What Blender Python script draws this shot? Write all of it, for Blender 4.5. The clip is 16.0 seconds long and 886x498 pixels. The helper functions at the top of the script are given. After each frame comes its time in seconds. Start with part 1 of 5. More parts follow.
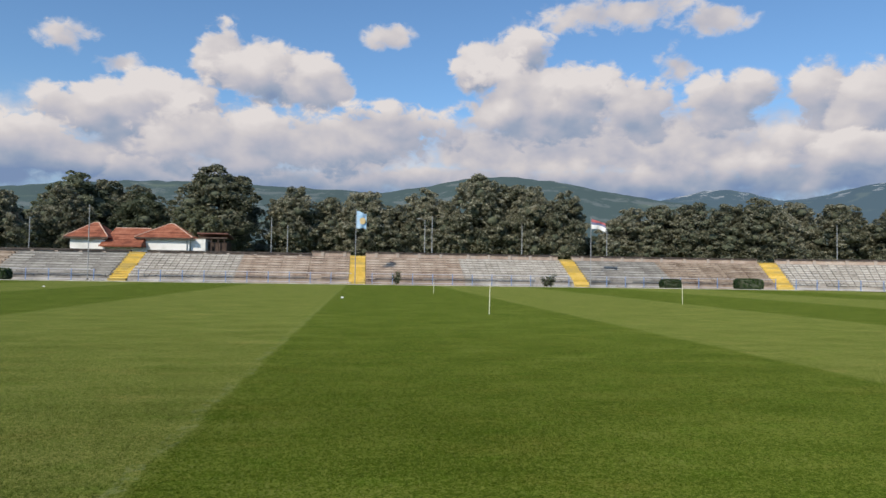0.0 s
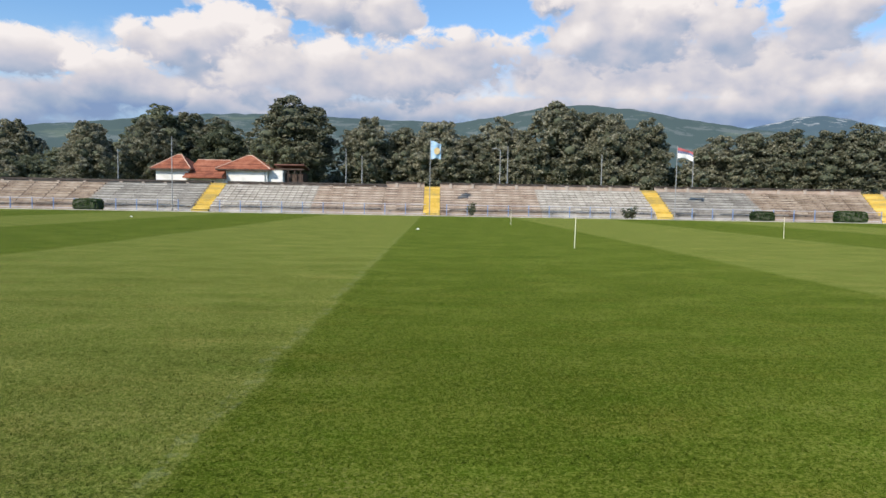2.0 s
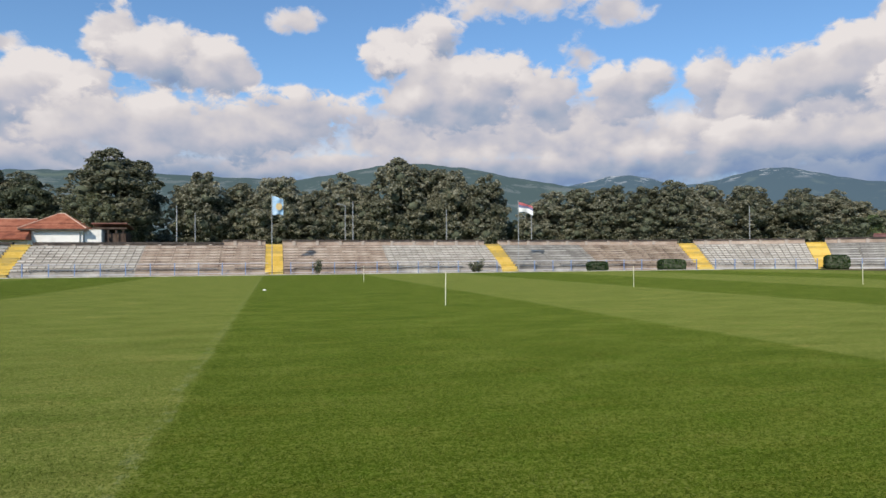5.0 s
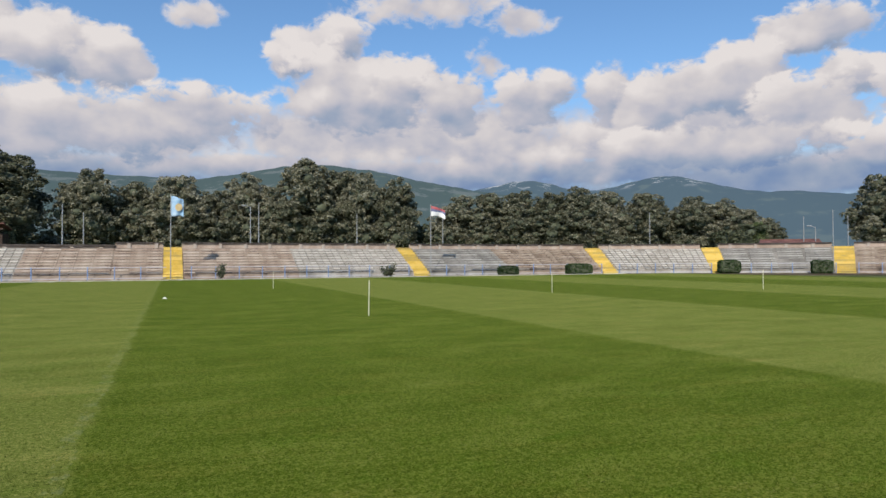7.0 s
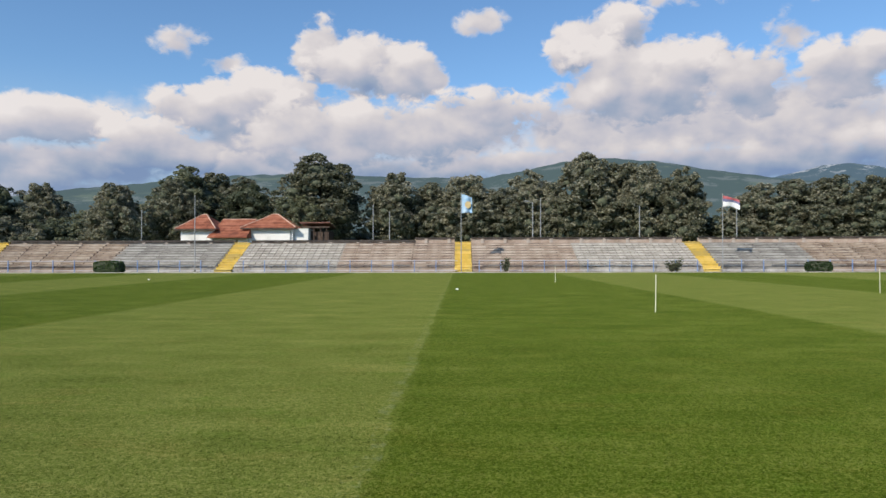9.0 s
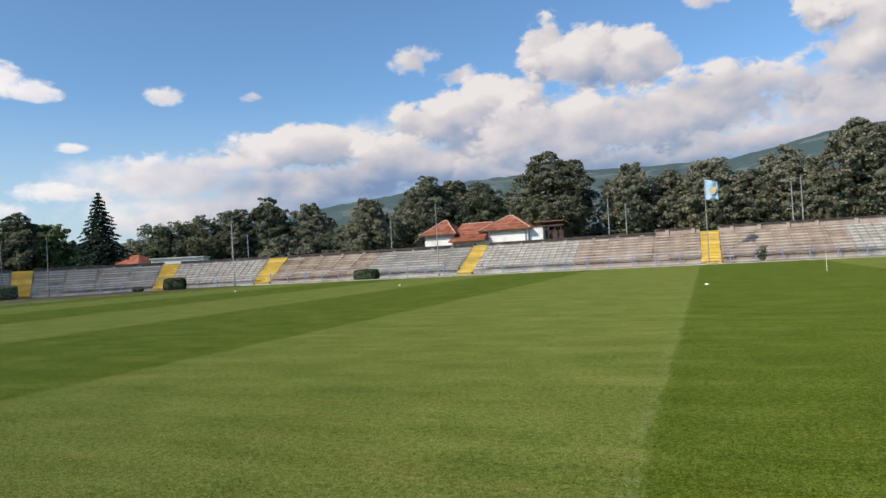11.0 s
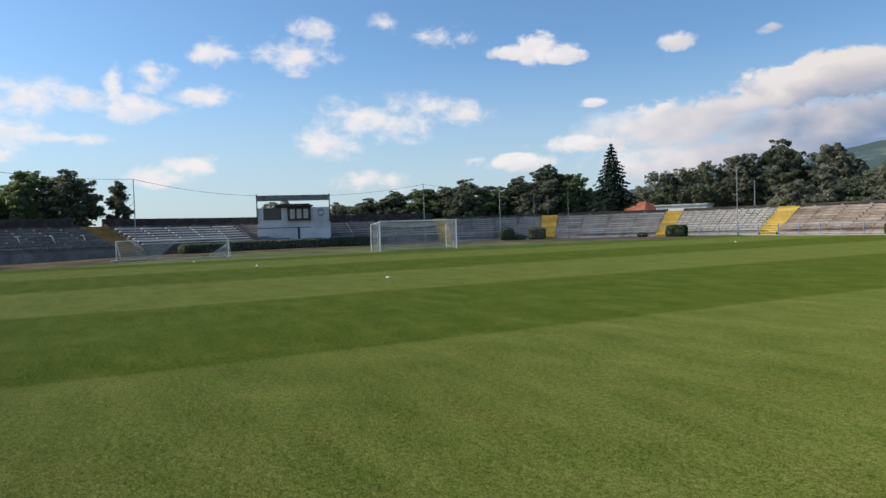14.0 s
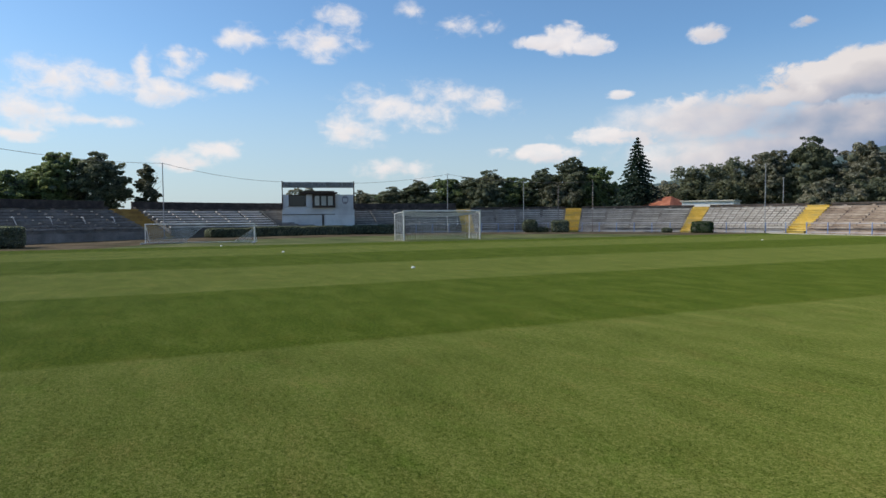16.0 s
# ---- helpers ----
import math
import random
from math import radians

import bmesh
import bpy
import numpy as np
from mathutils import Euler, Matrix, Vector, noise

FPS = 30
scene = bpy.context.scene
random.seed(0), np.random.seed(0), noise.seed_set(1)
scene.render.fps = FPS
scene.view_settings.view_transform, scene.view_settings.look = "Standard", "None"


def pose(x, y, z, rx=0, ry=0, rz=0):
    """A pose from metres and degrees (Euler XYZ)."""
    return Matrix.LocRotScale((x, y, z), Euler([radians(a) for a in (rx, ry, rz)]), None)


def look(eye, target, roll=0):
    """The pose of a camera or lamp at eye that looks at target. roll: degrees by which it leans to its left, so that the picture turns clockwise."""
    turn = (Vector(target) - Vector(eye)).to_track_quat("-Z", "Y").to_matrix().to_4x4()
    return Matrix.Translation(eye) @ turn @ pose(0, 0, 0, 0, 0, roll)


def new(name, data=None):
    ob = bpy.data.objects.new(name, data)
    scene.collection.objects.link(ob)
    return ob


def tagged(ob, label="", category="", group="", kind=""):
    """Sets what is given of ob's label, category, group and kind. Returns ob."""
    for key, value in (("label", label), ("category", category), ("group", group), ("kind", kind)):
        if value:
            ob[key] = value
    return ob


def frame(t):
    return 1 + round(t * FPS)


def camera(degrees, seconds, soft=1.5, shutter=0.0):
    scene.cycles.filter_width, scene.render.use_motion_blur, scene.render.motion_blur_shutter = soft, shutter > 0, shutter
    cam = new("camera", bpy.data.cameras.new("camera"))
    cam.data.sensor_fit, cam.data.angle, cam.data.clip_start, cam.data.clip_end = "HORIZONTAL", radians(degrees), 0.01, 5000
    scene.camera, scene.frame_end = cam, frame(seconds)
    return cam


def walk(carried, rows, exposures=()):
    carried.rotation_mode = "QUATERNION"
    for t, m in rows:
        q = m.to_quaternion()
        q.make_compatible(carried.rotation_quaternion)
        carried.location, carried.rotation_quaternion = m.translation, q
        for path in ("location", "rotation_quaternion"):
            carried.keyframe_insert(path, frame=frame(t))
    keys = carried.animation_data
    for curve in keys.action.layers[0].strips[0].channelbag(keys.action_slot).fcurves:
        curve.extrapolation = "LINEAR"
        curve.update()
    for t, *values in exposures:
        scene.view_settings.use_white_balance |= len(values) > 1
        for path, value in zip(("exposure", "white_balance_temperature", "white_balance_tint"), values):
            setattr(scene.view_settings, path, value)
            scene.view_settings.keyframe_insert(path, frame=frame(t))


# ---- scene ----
cam = camera(67.3, 16.0)

PATH = [
    (0, (1.53, 0.675, 1.465), (1.768, 2.66, 1.531), 0.9),
    (0.5, (1.496, 0.979, 1.422), (1.723, 2.966, 1.431), 0.8),
    (1, (1.432, 1.275, 1.416), (1.597, 3.265, 1.304), -1.4),
    (1.5, (1.397, 1.568, 1.443), (1.46, 3.565, 1.357), -0.1),
    (2, (1.378, 1.902, 1.437), (1.402, 3.896, 1.294), 1.0),
    (2.5, (1.244, 2.211, 1.42), (1.356, 4.201, 1.249), -0.1),
    (3, (1.176, 2.5, 1.421), (1.29, 4.492, 1.284), -0.4),
    (3.5, (1.13, 2.797, 1.45), (1.193, 4.793, 1.35), 0.5),
    (4, (1.009, 3.153, 1.419), (1.303, 5.131, 1.394), -1.3),
    (4.5, (0.915, 3.566, 1.403), (1.277, 5.533, 1.381), -0.9),
    (5, (0.909, 4.01, 1.391), (1.402, 5.948, 1.42), -0.4),
    (5.2, (0.891, 4.155, 1.391), (1.458, 6.073, 1.425), 1.2),
    (7.3, (0.668, 5.257, 1.534), (1.434, 7.104, 1.579), -0.5),
    (7.4, (0.657, 5.289, 1.536), (1.369, 7.158, 1.588), -2.1),
    (7.5, (0.651, 5.305, 1.534), (1.315, 7.191, 1.591), -2.1),
    (8, (0.624, 5.288, 1.525), (0.934, 7.264, 1.571), -0.1),
    (8.5, (0.629, 5.241, 1.526), (0.752, 7.236, 1.595), 0.3),
    (9, (0.634, 5.273, 1.501), (0.583, 7.272, 1.523), -0.1),
    (9.5, (0.612, 5.346, 1.486), (0.406, 7.335, 1.489), -0.9),
    (12, (0.547, 6.121, 1.735), (-0.634, 7.735, 1.749), -1.4),
    (12.5, (0.691, 6.288, 1.766), (-0.714, 7.71, 1.742), -0.0),
    (13, (0.902, 6.179, 1.807), (-0.665, 7.422, 1.799), -1.5),
    (13.5, (1.057, 6.041, 1.834), (-0.638, 7.101, 1.789), -2.1),
    (14, (1.168, 5.943, 1.856), (-0.619, 6.838, 1.791), -1.8),
    (14.5, (1.24, 5.886, 1.876), (-0.54, 6.795, 1.798), -1.3),
    (15, (1.274, 5.802, 1.894), (-0.528, 6.667, 1.848), -0.1),
    (15.5, (1.28, 5.742, 1.912), (-0.528, 6.594, 1.847), -0.4),
    (16, (1.26, 5.713, 1.935), (-0.554, 6.55, 1.84), -0.4),
]
walk(cam, [(t, look(eye, target, roll)) for t, eye, target, roll in PATH], [(0, -0.14), (1, -0.06), (2.5, 0.2), (3.5, 0.15), (4.5, 0.0), (7.5, -0.1), (9.5, -0.02), (12, 0.0), (16, -0.1)])

# ---------------------------------------------------------------- sky and sun
SUN_DIR = Vector((-0.56, -0.83, 0.74)).normalized()     # towards the sun
sun_data = bpy.data.lights.new("sun", "SUN")
sun_data.energy, sun_data.angle, sun_data.color = 4.3, radians(0.5), (1.0, 0.91, 0.76)
sun = new("sun", sun_data)
sun.matrix_basis = look((0, 0, 60), Vector((0, 0, 60)) - SUN_DIR)
scene.view_settings.exposure = 0.0

# clouds: azimuth (left of straight ahead), height, half width, half height, all in degrees
CLOUD_FAR = [
    (23.1, 16.7, 2.9, 1.6), (19.8, 15.5, 2.6, 1.1), (24.7, 8.6, 4.9, 2.6), (20.3, 11.6, 5.7, 2.5),
    (15.5, 12.6, 6.1, 3.2), (11.9, 16.7, 2.7, 3.2), (8.0, 15.7, 5.6, 3.3), (4.5, 15.3, 3.3, 2.7),
    (-1.9, 19.3, 2.4, 1.4), (8.8, 10.5, 10.4, 3.6), (-2.0, 11.5, 6.9, 2.8), (-9.8, 17.0, 2.9, 3.1),
    (-13.4, 17.6, 3.6, 2.7), (-15.2, 14.4, 8.0, 4.1), (-19.9, 14.7, 3.7, 2.7), (-23.1, 13.6, 3.5, 3.1),
    (-26.0, 16.8, 2.2, 1.8), (-30.1, 13.4, 4.4, 2.6), (-36.7, 13.6, 2.9, 2.6), (-39.6, 12.7, 3.0, 3.5),
    (-21.7, 21.1, 8.4, 1.7), (-28.8, 20.0, 3.5, 1.5),
]
CLOUD_BASE = [
    (-12.3, 10.2, 13.1, 3.4), (-26.3, 9.7, 11.2, 3.2), (-36.4, 9.5, 7.5, 3.2), (17.8, 8.4, 11.3, 2.2), (3.0, 9.8, 12.0, 3.0),
    (10.0, 10.4, 22.0, 3.6), (-22.0, 10.6, 22.0, 4.0), (-44.0, 10.2, 16.0, 4.0),
    (10.0, 7.2, 24.0, 2.4), (-22.0, 7.2, 24.0, 2.6), (-50.0, 6.6, 22.0, 2.6), (32.0, 6.8, 14.0, 2.4), (36.0, 4.6, 16.0, 2.6), (44.0, 7.6, 9.0, 2.0), (-38.0, 7.6, 18.0, 2.2), (-8.0, 7.8, 16.0, 2.0),
]
CLOUD_RIGHT = [
    (-51.5, 16.9, 4.8, 2.1), (-46.4, 14.0, 4.2, 3.3), (-43.0, 13.6, 4.1, 2.6), (-51.6, 10.9, 5.1, 3.6),
    (-36.9, 15.0, 2.2, 1.8), (-53.8, 13.1, 3.3, 2.3), (-44.9, 9.0, 10.4, 2.2), (-59.3, 12.1, 5.0, 3.3),
    (-59.1, 8.3, 6.1, 3.0), (-70.0, 9.0, 9.0, 3.5), (-66.0, 17.0, 4.0, 1.6),
]
CLOUD_LEFT = [
    (32.8, 10.0, 7.2, 2.1), (24.7, 9.6, 4.1, 1.8), (40.2, 8.7, 5.8, 1.3), (45.5, 8.5, 3.8, 1.2),
    (49.7, 6.7, 6.1, 1.0), (18.7, 11.5, 6.0, 3.1), (56.9, 5.2, 4.8, 0.9), (55.0, 14.9, 2.0, 1.7),
    (52.3, 14.0, 2.7, 0.9), (57.1, 14.4, 2.2, 0.7), (43.7, 14.1, 1.6, 0.8), (36.6, 14.1, 1.4, 0.5),
    (50.4, 9.9, 1.3, 0.4),
]
CLOUD_SMALL = [
    (81.4, 14.4, 2.0, 1.0), (75.3, 14.4, 3.8, 1.3), (73.6, 16.6, 1.9, 0.9), (67.9, 17.0, 1.9, 0.8),
    (64.5, 15.9, 3.6, 1.0), (67.5, 9.4, 5.8, 1.8), (61.5, 9.3, 3.0, 1.3), (73.3, 7.2, 3.1, 1.5),
    (94.9, 10.3, 3.2, 1.5), (91.5, 10.2, 2.0, 1.1), (89.3, 12.1, 0.7, 1.2), (86.2, 12.2, 1.6, 1.1),
    (83.3, 11.1, 2.7, 0.8), (87.1, 9.8, 2.6, 1.0), (96.8, 7.8, 3.1, 1.3), (92.8, 7.5, 2.9, 0.5),
    (97.9, 6.2, 2.3, 0.5), (83.8, 5.6, 1.9, 0.9), (87.7, 4.7, 3.2, 0.8), (69.5, 4.1, 3.6, 1.0),
]


class Nodes:
    """Short hand for building a node tree."""

    def __init__(self, tree):
        self.tree = tree

    def add(self, kind):
        return self.tree.nodes.new(kind)

    def link(self, a, b):
        self.tree.links.new(a, b)

    def math(self, op, a, b=None, c=None, clamp=False):
        n = self.add("ShaderNodeMath")
        n.operation, n.use_clamp = op, clamp
        for i, v in enumerate((a, b, c)):
            if v is None:
                continue
            if isinstance(v, (int, float)):
                n.inputs[i].default_value = v
            else:
                self.link(v, n.inputs[i])
        return n.outputs[0]

    def noise(self, vec, scale, detail=4.0, rough=0.55, distort=0.0):
        n = self.add("ShaderNodeTexNoise")
        n.inputs["Scale"].default_value, n.inputs["Detail"].default_value = scale, detail
        n.inputs["Roughness"].default_value, n.inputs["Distortion"].default_value = rough, distort
        if vec is not None:
            self.link(vec, n.inputs["Vector"])
        return n.outputs["Fac"]

    def ramp(self, fac, stops, mode="LINEAR"):
        n = self.add("ShaderNodeValToRGB")
        r = n.color_ramp
        r.interpolation = mode
        while len(r.elements) < len(stops):
            r.elements.new(0.5)
        for e, (p, c) in zip(r.elements, stops):
            e.position, e.color = p, (*c, 1.0) if len(c) == 3 else c
        self.link(fac, n.inputs["Fac"])
        return n.outputs["Color"]

    def mix(self, fac, a, b, kind="MIX"):
        n = self.add("ShaderNodeMix")
        n.data_type, n.blend_type = "RGBA", kind
        for sock, v in ((n.inputs[0], fac), (n.inputs[6], a), (n.inputs[7], b)):
            if isinstance(v, (int, float)):
                sock.default_value = v
            elif isinstance(v, tuple):
                sock.default_value = (*v, 1.0)
            else:
                self.link(v, sock)
        return n.outputs[2]

    def mapped(self, vec, loc=(0, 0, 0), scale=(1, 1, 1), kind="POINT"):
        n = self.add("ShaderNodeMapping")
        n.vector_type = kind
        n.inputs["Location"].default_value, n.inputs["Scale"].default_value = loc, scale
        self.link(vec, n.inputs["Vector"])
        return n.outputs["Vector"]


def billow_field():
    """A node group: the rounded relief of cumulus heads over (azimuth, height)."""
    g = bpy.data.node_groups.new("billow_field", "ShaderNodeTree")
    g.interface.new_socket("Vector", in_out="INPUT", socket_type="NodeSocketVector")
    g.interface.new_socket("Height", in_out="OUTPUT", socket_type="NodeSocketFloat")
    g.interface.new_socket("Form", in_out="OUTPUT", socket_type="NodeSocketFloat")
    k = Nodes(g)
    inp, out = k.add("NodeGroupInput"), k.add("NodeGroupOutput")
    vec = inp.outputs[0]
    warp = k.add("ShaderNodeTexNoise")
    warp.inputs["Scale"].default_value, warp.inputs["Detail"].default_value = 0.9, 4.0
    k.link(vec, warp.inputs["Vector"])
    moved = k.add("ShaderNodeVectorMath")
    moved.operation = "MULTIPLY_ADD"
    k.link(warp.outputs["Color"], moved.inputs[0])
    moved.inputs[1].default_value = (1.3, 1.1, 0)
    k.link(vec, moved.inputs[2])
    total = k.math("MULTIPLY", k.noise(k.mapped(vec, (3.1, 0, 0), (0.20, 0.32, 1)), 1.0, 3.0, 0.5, 0.3), 0.9)
    for size, amount in ((0.27, 0.55), (0.62, 0.24)):
        puff = k.add("ShaderNodeTexVoronoi")
        puff.feature = "SMOOTH_F1"
        puff.inputs["Scale"].default_value, puff.inputs["Smoothness"].default_value = size, 0.30
        k.link(k.mapped(moved.outputs[0], (size, 2 * size, 0), (1, 1.35, 1)), puff.inputs["Vector"])
        total = k.math("MULTIPLY_ADD", puff.outputs["Distance"], -amount, total)
    grain = k.noise(k.mapped(vec, (7.0, 2.0, 0), (0.9, 1.3, 1)), 1.0, 6.0, 0.60, 0.4)
    k.link(k.math("MULTIPLY_ADD", grain, 0.75, total), out.inputs[0])
    k.link(k.math("MULTIPLY_ADD", grain, 0.16, total), out.inputs[1])
    return g


world = bpy.data.worlds.new("sky")
scene.world = world
world.use_nodes = True
world.node_tree.nodes.clear()
w = Nodes(world.node_tree)
sky = w.add("ShaderNodeTexSky")
sky.sky_type, sky.sun_disc = "NISHITA", False
sky.sun_elevation = math.asin(SUN_DIR.z)
sky.sun_rotation = math.atan2(SUN_DIR.x, SUN_DIR.y)
sky.air_density, sky.dust_density, sky.ozone_density = 1.0, 0.7, 2.5
coord = w.add("ShaderNodeTexCoord")
sep = w.add("ShaderNodeSeparateXYZ")
w.link(coord.outputs["Generated"], sep.inputs[0])
az = w.math("DEGREES", w.math("ARCTAN2", w.math("MULTIPLY", sep.outputs[0], -1.0), sep.outputs[1]))
el = w.math("DEGREES", w.math("ARCSINE", sep.outputs[2]))
comb = w.add("ShaderNodeCombineXYZ")
w.link(az, comb.inputs[0])
w.link(el, comb.inputs[1])
BILLOW = billow_field()
here = w.add("ShaderNodeGroup")
here.node_tree = BILLOW
w.link(comb.outputs[0], here.inputs[0])
towards = w.add("ShaderNodeGroup")
towards.node_tree = BILLOW
w.link(w.mapped(comb.outputs[0], (1.0, 1.6, 0)), towards.inputs[0])
relief = w.math("SUBTRACT", here.outputs[1], towards.outputs[1])
edge_shift = w.math("SUBTRACT", here.outputs[0], 0.49)
thin_part = w.add("ShaderNodeMapRange")
thin_part.interpolation_type = "SMOOTHSTEP"
w.link(az, thin_part.inputs["Value"])
thin_part.inputs["From Min"].default_value, thin_part.inputs["From Max"].default_value = 28.0, 54.0
CLOUDS = [(c, 0.85, 0.26, 0.56) if c[3] > 1.85 else (c, 1.5, 0.60, 0.26) for c in CLOUD_FAR + CLOUD_RIGHT + CLOUD_LEFT]
CLOUDS += [((a, e, 1.25 * ra, 1.25 * re), 1.4, 0.85, 0.12) for a, e, ra, re in CLOUD_SMALL]
CLOUDS.sort(key=lambda q: -q[0][1] - 0.3 * q[0][3])         # lower heads stand before higher ones
CLOUDS = [(c, 0.50, 0.50, 0.20) for c in CLOUD_BASE] + CLOUDS
lit, cover = None, None
for (ca, ce, ra, re), rag, soft_edge, contrast in CLOUDS:
    sx, sy = 1 / (1.22 * ra), 1 / (1.22 * re)
    local = w.mapped(comb.outputs[0], (-ca * sx, -ce * sy, 0), (sx, sy, 1))
    grad = w.add("ShaderNodeTexGradient")
    grad.gradient_type = "SPHERICAL"
    w.link(local, grad.inputs[0])
    near = w.math("MULTIPLY", w.math("MULTIPLY", grad.outputs["Fac"], 5.0, clamp=True), rag)
    deep = w.math("MULTIPLY_ADD", edge_shift, near, grad.outputs["Fac"])
    m = w.add("ShaderNodeMapRange")
    m.interpolation_type = "SMOOTHSTEP"
    w.link(deep, m.inputs["Value"])
    m.inputs["From Min"].default_value, m.inputs["From Max"].default_value = 0.10, 0.10 + soft_edge
    shade = w.math("MULTIPLY_ADD", el, contrast * sy, -contrast * (ce * sy + 0.3 * ca * sx))
    shade = w.math("MULTIPLY_ADD", az, 0.3 * contrast * sx, shade)
    if lit is None:
        lit, cover = shade, m.outputs[0]
    else:
        lit = w.math("MULTIPLY_ADD", m.outputs[0], w.math("SUBTRACT", shade, lit), lit)
        cover = w.math("MAXIMUM", cover, m.outputs[0])
lit = w.math("MULTIPLY_ADD", relief, w.math("MULTIPLY_ADD", thin_part.outputs[0], -0.40, 0.66), w.math("ADD", lit, 0.64))
lit = w.math("MULTIPLY_ADD", thin_part.outputs[0], 0.30, lit)
low = w.add("ShaderNodeMapRange")                      # the flat grey undersides of the bank
low.interpolation_type = "SMOOTHSTEP"
w.link(el, low.inputs["Value"])
low.inputs["From Min"].default_value, low.inputs["From Max"].default_value = 9.0, 5.8
lit = w.math("MULTIPLY_ADD", w.math("MULTIPLY", low.outputs[0], w.math("SUBTRACT", 1.0, thin_part.outputs[0])), -0.55, lit)
cloud_col = w.ramp(lit, [(0.0, (0.29, 0.41, 0.66)), (0.28, (0.47, 0.555, 0.725)), (0.52, (0.71, 0.71, 0.81)),
                         (0.76, (0.92, 0.87, 0.89)), (1.0, (1.12, 1.05, 1.03))])
blue = w.add("ShaderNodeBackground")
tint = w.mix(1.0, sky.outputs[0], (0.74, 0.93, 1.06), "MULTIPLY")
veil = w.add("ShaderNodeMapRange")                     # thin haze low over the horizon
veil.interpolation_type = "SMOOTHSTEP"
w.link(el, veil.inputs["Value"])
veil.inputs["From Min"].default_value, veil.inputs["From Max"].default_value = 15.0, 1.0
veil.inputs["To Max"].default_value = 0.65
HAZE = (0.56, 0.66, 0.75)
w.link(w.mix(veil.outputs[0], tint, tuple(c / 0.15 for c in HAZE)), blue.inputs[0])
blue.inputs[1].default_value = 0.15
white = w.add("ShaderNodeBackground")
w.link(cloud_col, white.inputs[0])
w.link(w.math("MULTIPLY_ADD", thin_part.outputs[0], 0.14, 0.74), white.inputs[1])
both = w.add("ShaderNodeMixShader")
# the small clouds away from the bank are thin
wisp = w.math("MULTIPLY_ADD", w.noise(w.mapped(comb.outputs[0], (5.0, 1.0, 0), (0.5, 0.9, 1)), 1.0, 5.0, 0.6), 1.6, -0.55, clamp=True)
fade = w.math("MULTIPLY_ADD", wisp, 0.35, 0.06)
w.link(w.math("MULTIPLY", cover, w.math("SUBTRACT", 1.0, w.math("MULTIPLY", fade, thin_part.outputs[0]))), both.inputs[0])
w.link(blue.outputs[0], both.inputs[1])
w.link(white.outputs[0], both.inputs[2])
w.link(both.outputs[0], w.add("ShaderNodeOutputWorld").inputs[0])


# ---------------------------------------------------------------- materials
def material(name, stops, scale=3.0, detail=5.0, rough=0.8, bump=0.2, bump_scale=40.0, fine=0.25, metal=0.0,
             stretch=(1, 1, 1), per_piece=0.0, spec=0.3):
    """Colour ramp over coarse noise, with finer grain, a bump and, if asked for, a shift from piece to piece."""
    m = bpy.data.materials.new(name)
    m.use_nodes = True
    k = Nodes(m.node_tree)
    bsdf = m.node_tree.nodes["Principled BSDF"]
    vec = k.mapped(k.add("ShaderNodeTexCoord").outputs["Object"], (0, 0, 0), stretch)
    coarse = k.noise(vec, scale, detail)
    grain = k.noise(vec, bump_scale, 3.0)
    fac = k.math("MULTIPLY_ADD", k.math("SUBTRACT", grain, 0.5), fine, coarse)
    if per_piece:
        geo = k.add("ShaderNodeNewGeometry")
        info = k.add("ShaderNodeObjectInfo")
        r = k.math("FRACT", k.math("ADD", geo.outputs["Random Per Island"], info.outputs["Random"]))
        fac = k.math("MULTIPLY_ADD", k.math("SUBTRACT", r, 0.5), per_piece, fac)
    k.link(k.ramp(fac, stops), bsdf.inputs["Base Color"])
    bsdf.inputs["Roughness"].default_value, bsdf.inputs["Metallic"].default_value = rough, metal
    bsdf.inputs["Specular IOR Level"].default_value = spec
    if bump:
        b = k.add("ShaderNodeBump")
        b.inputs["Strength"].default_value, b.inputs["Distance"].default_value = bump, 0.02
        k.link(grain, b.inputs["Height"])
        k.link(b.outputs[0], bsdf.inputs["Normal"])
    return m


def stops3(dark, mid, light, a=0.3, b=0.5, c=0.7):
    return [(a, dark), (b, mid), (c, light)]


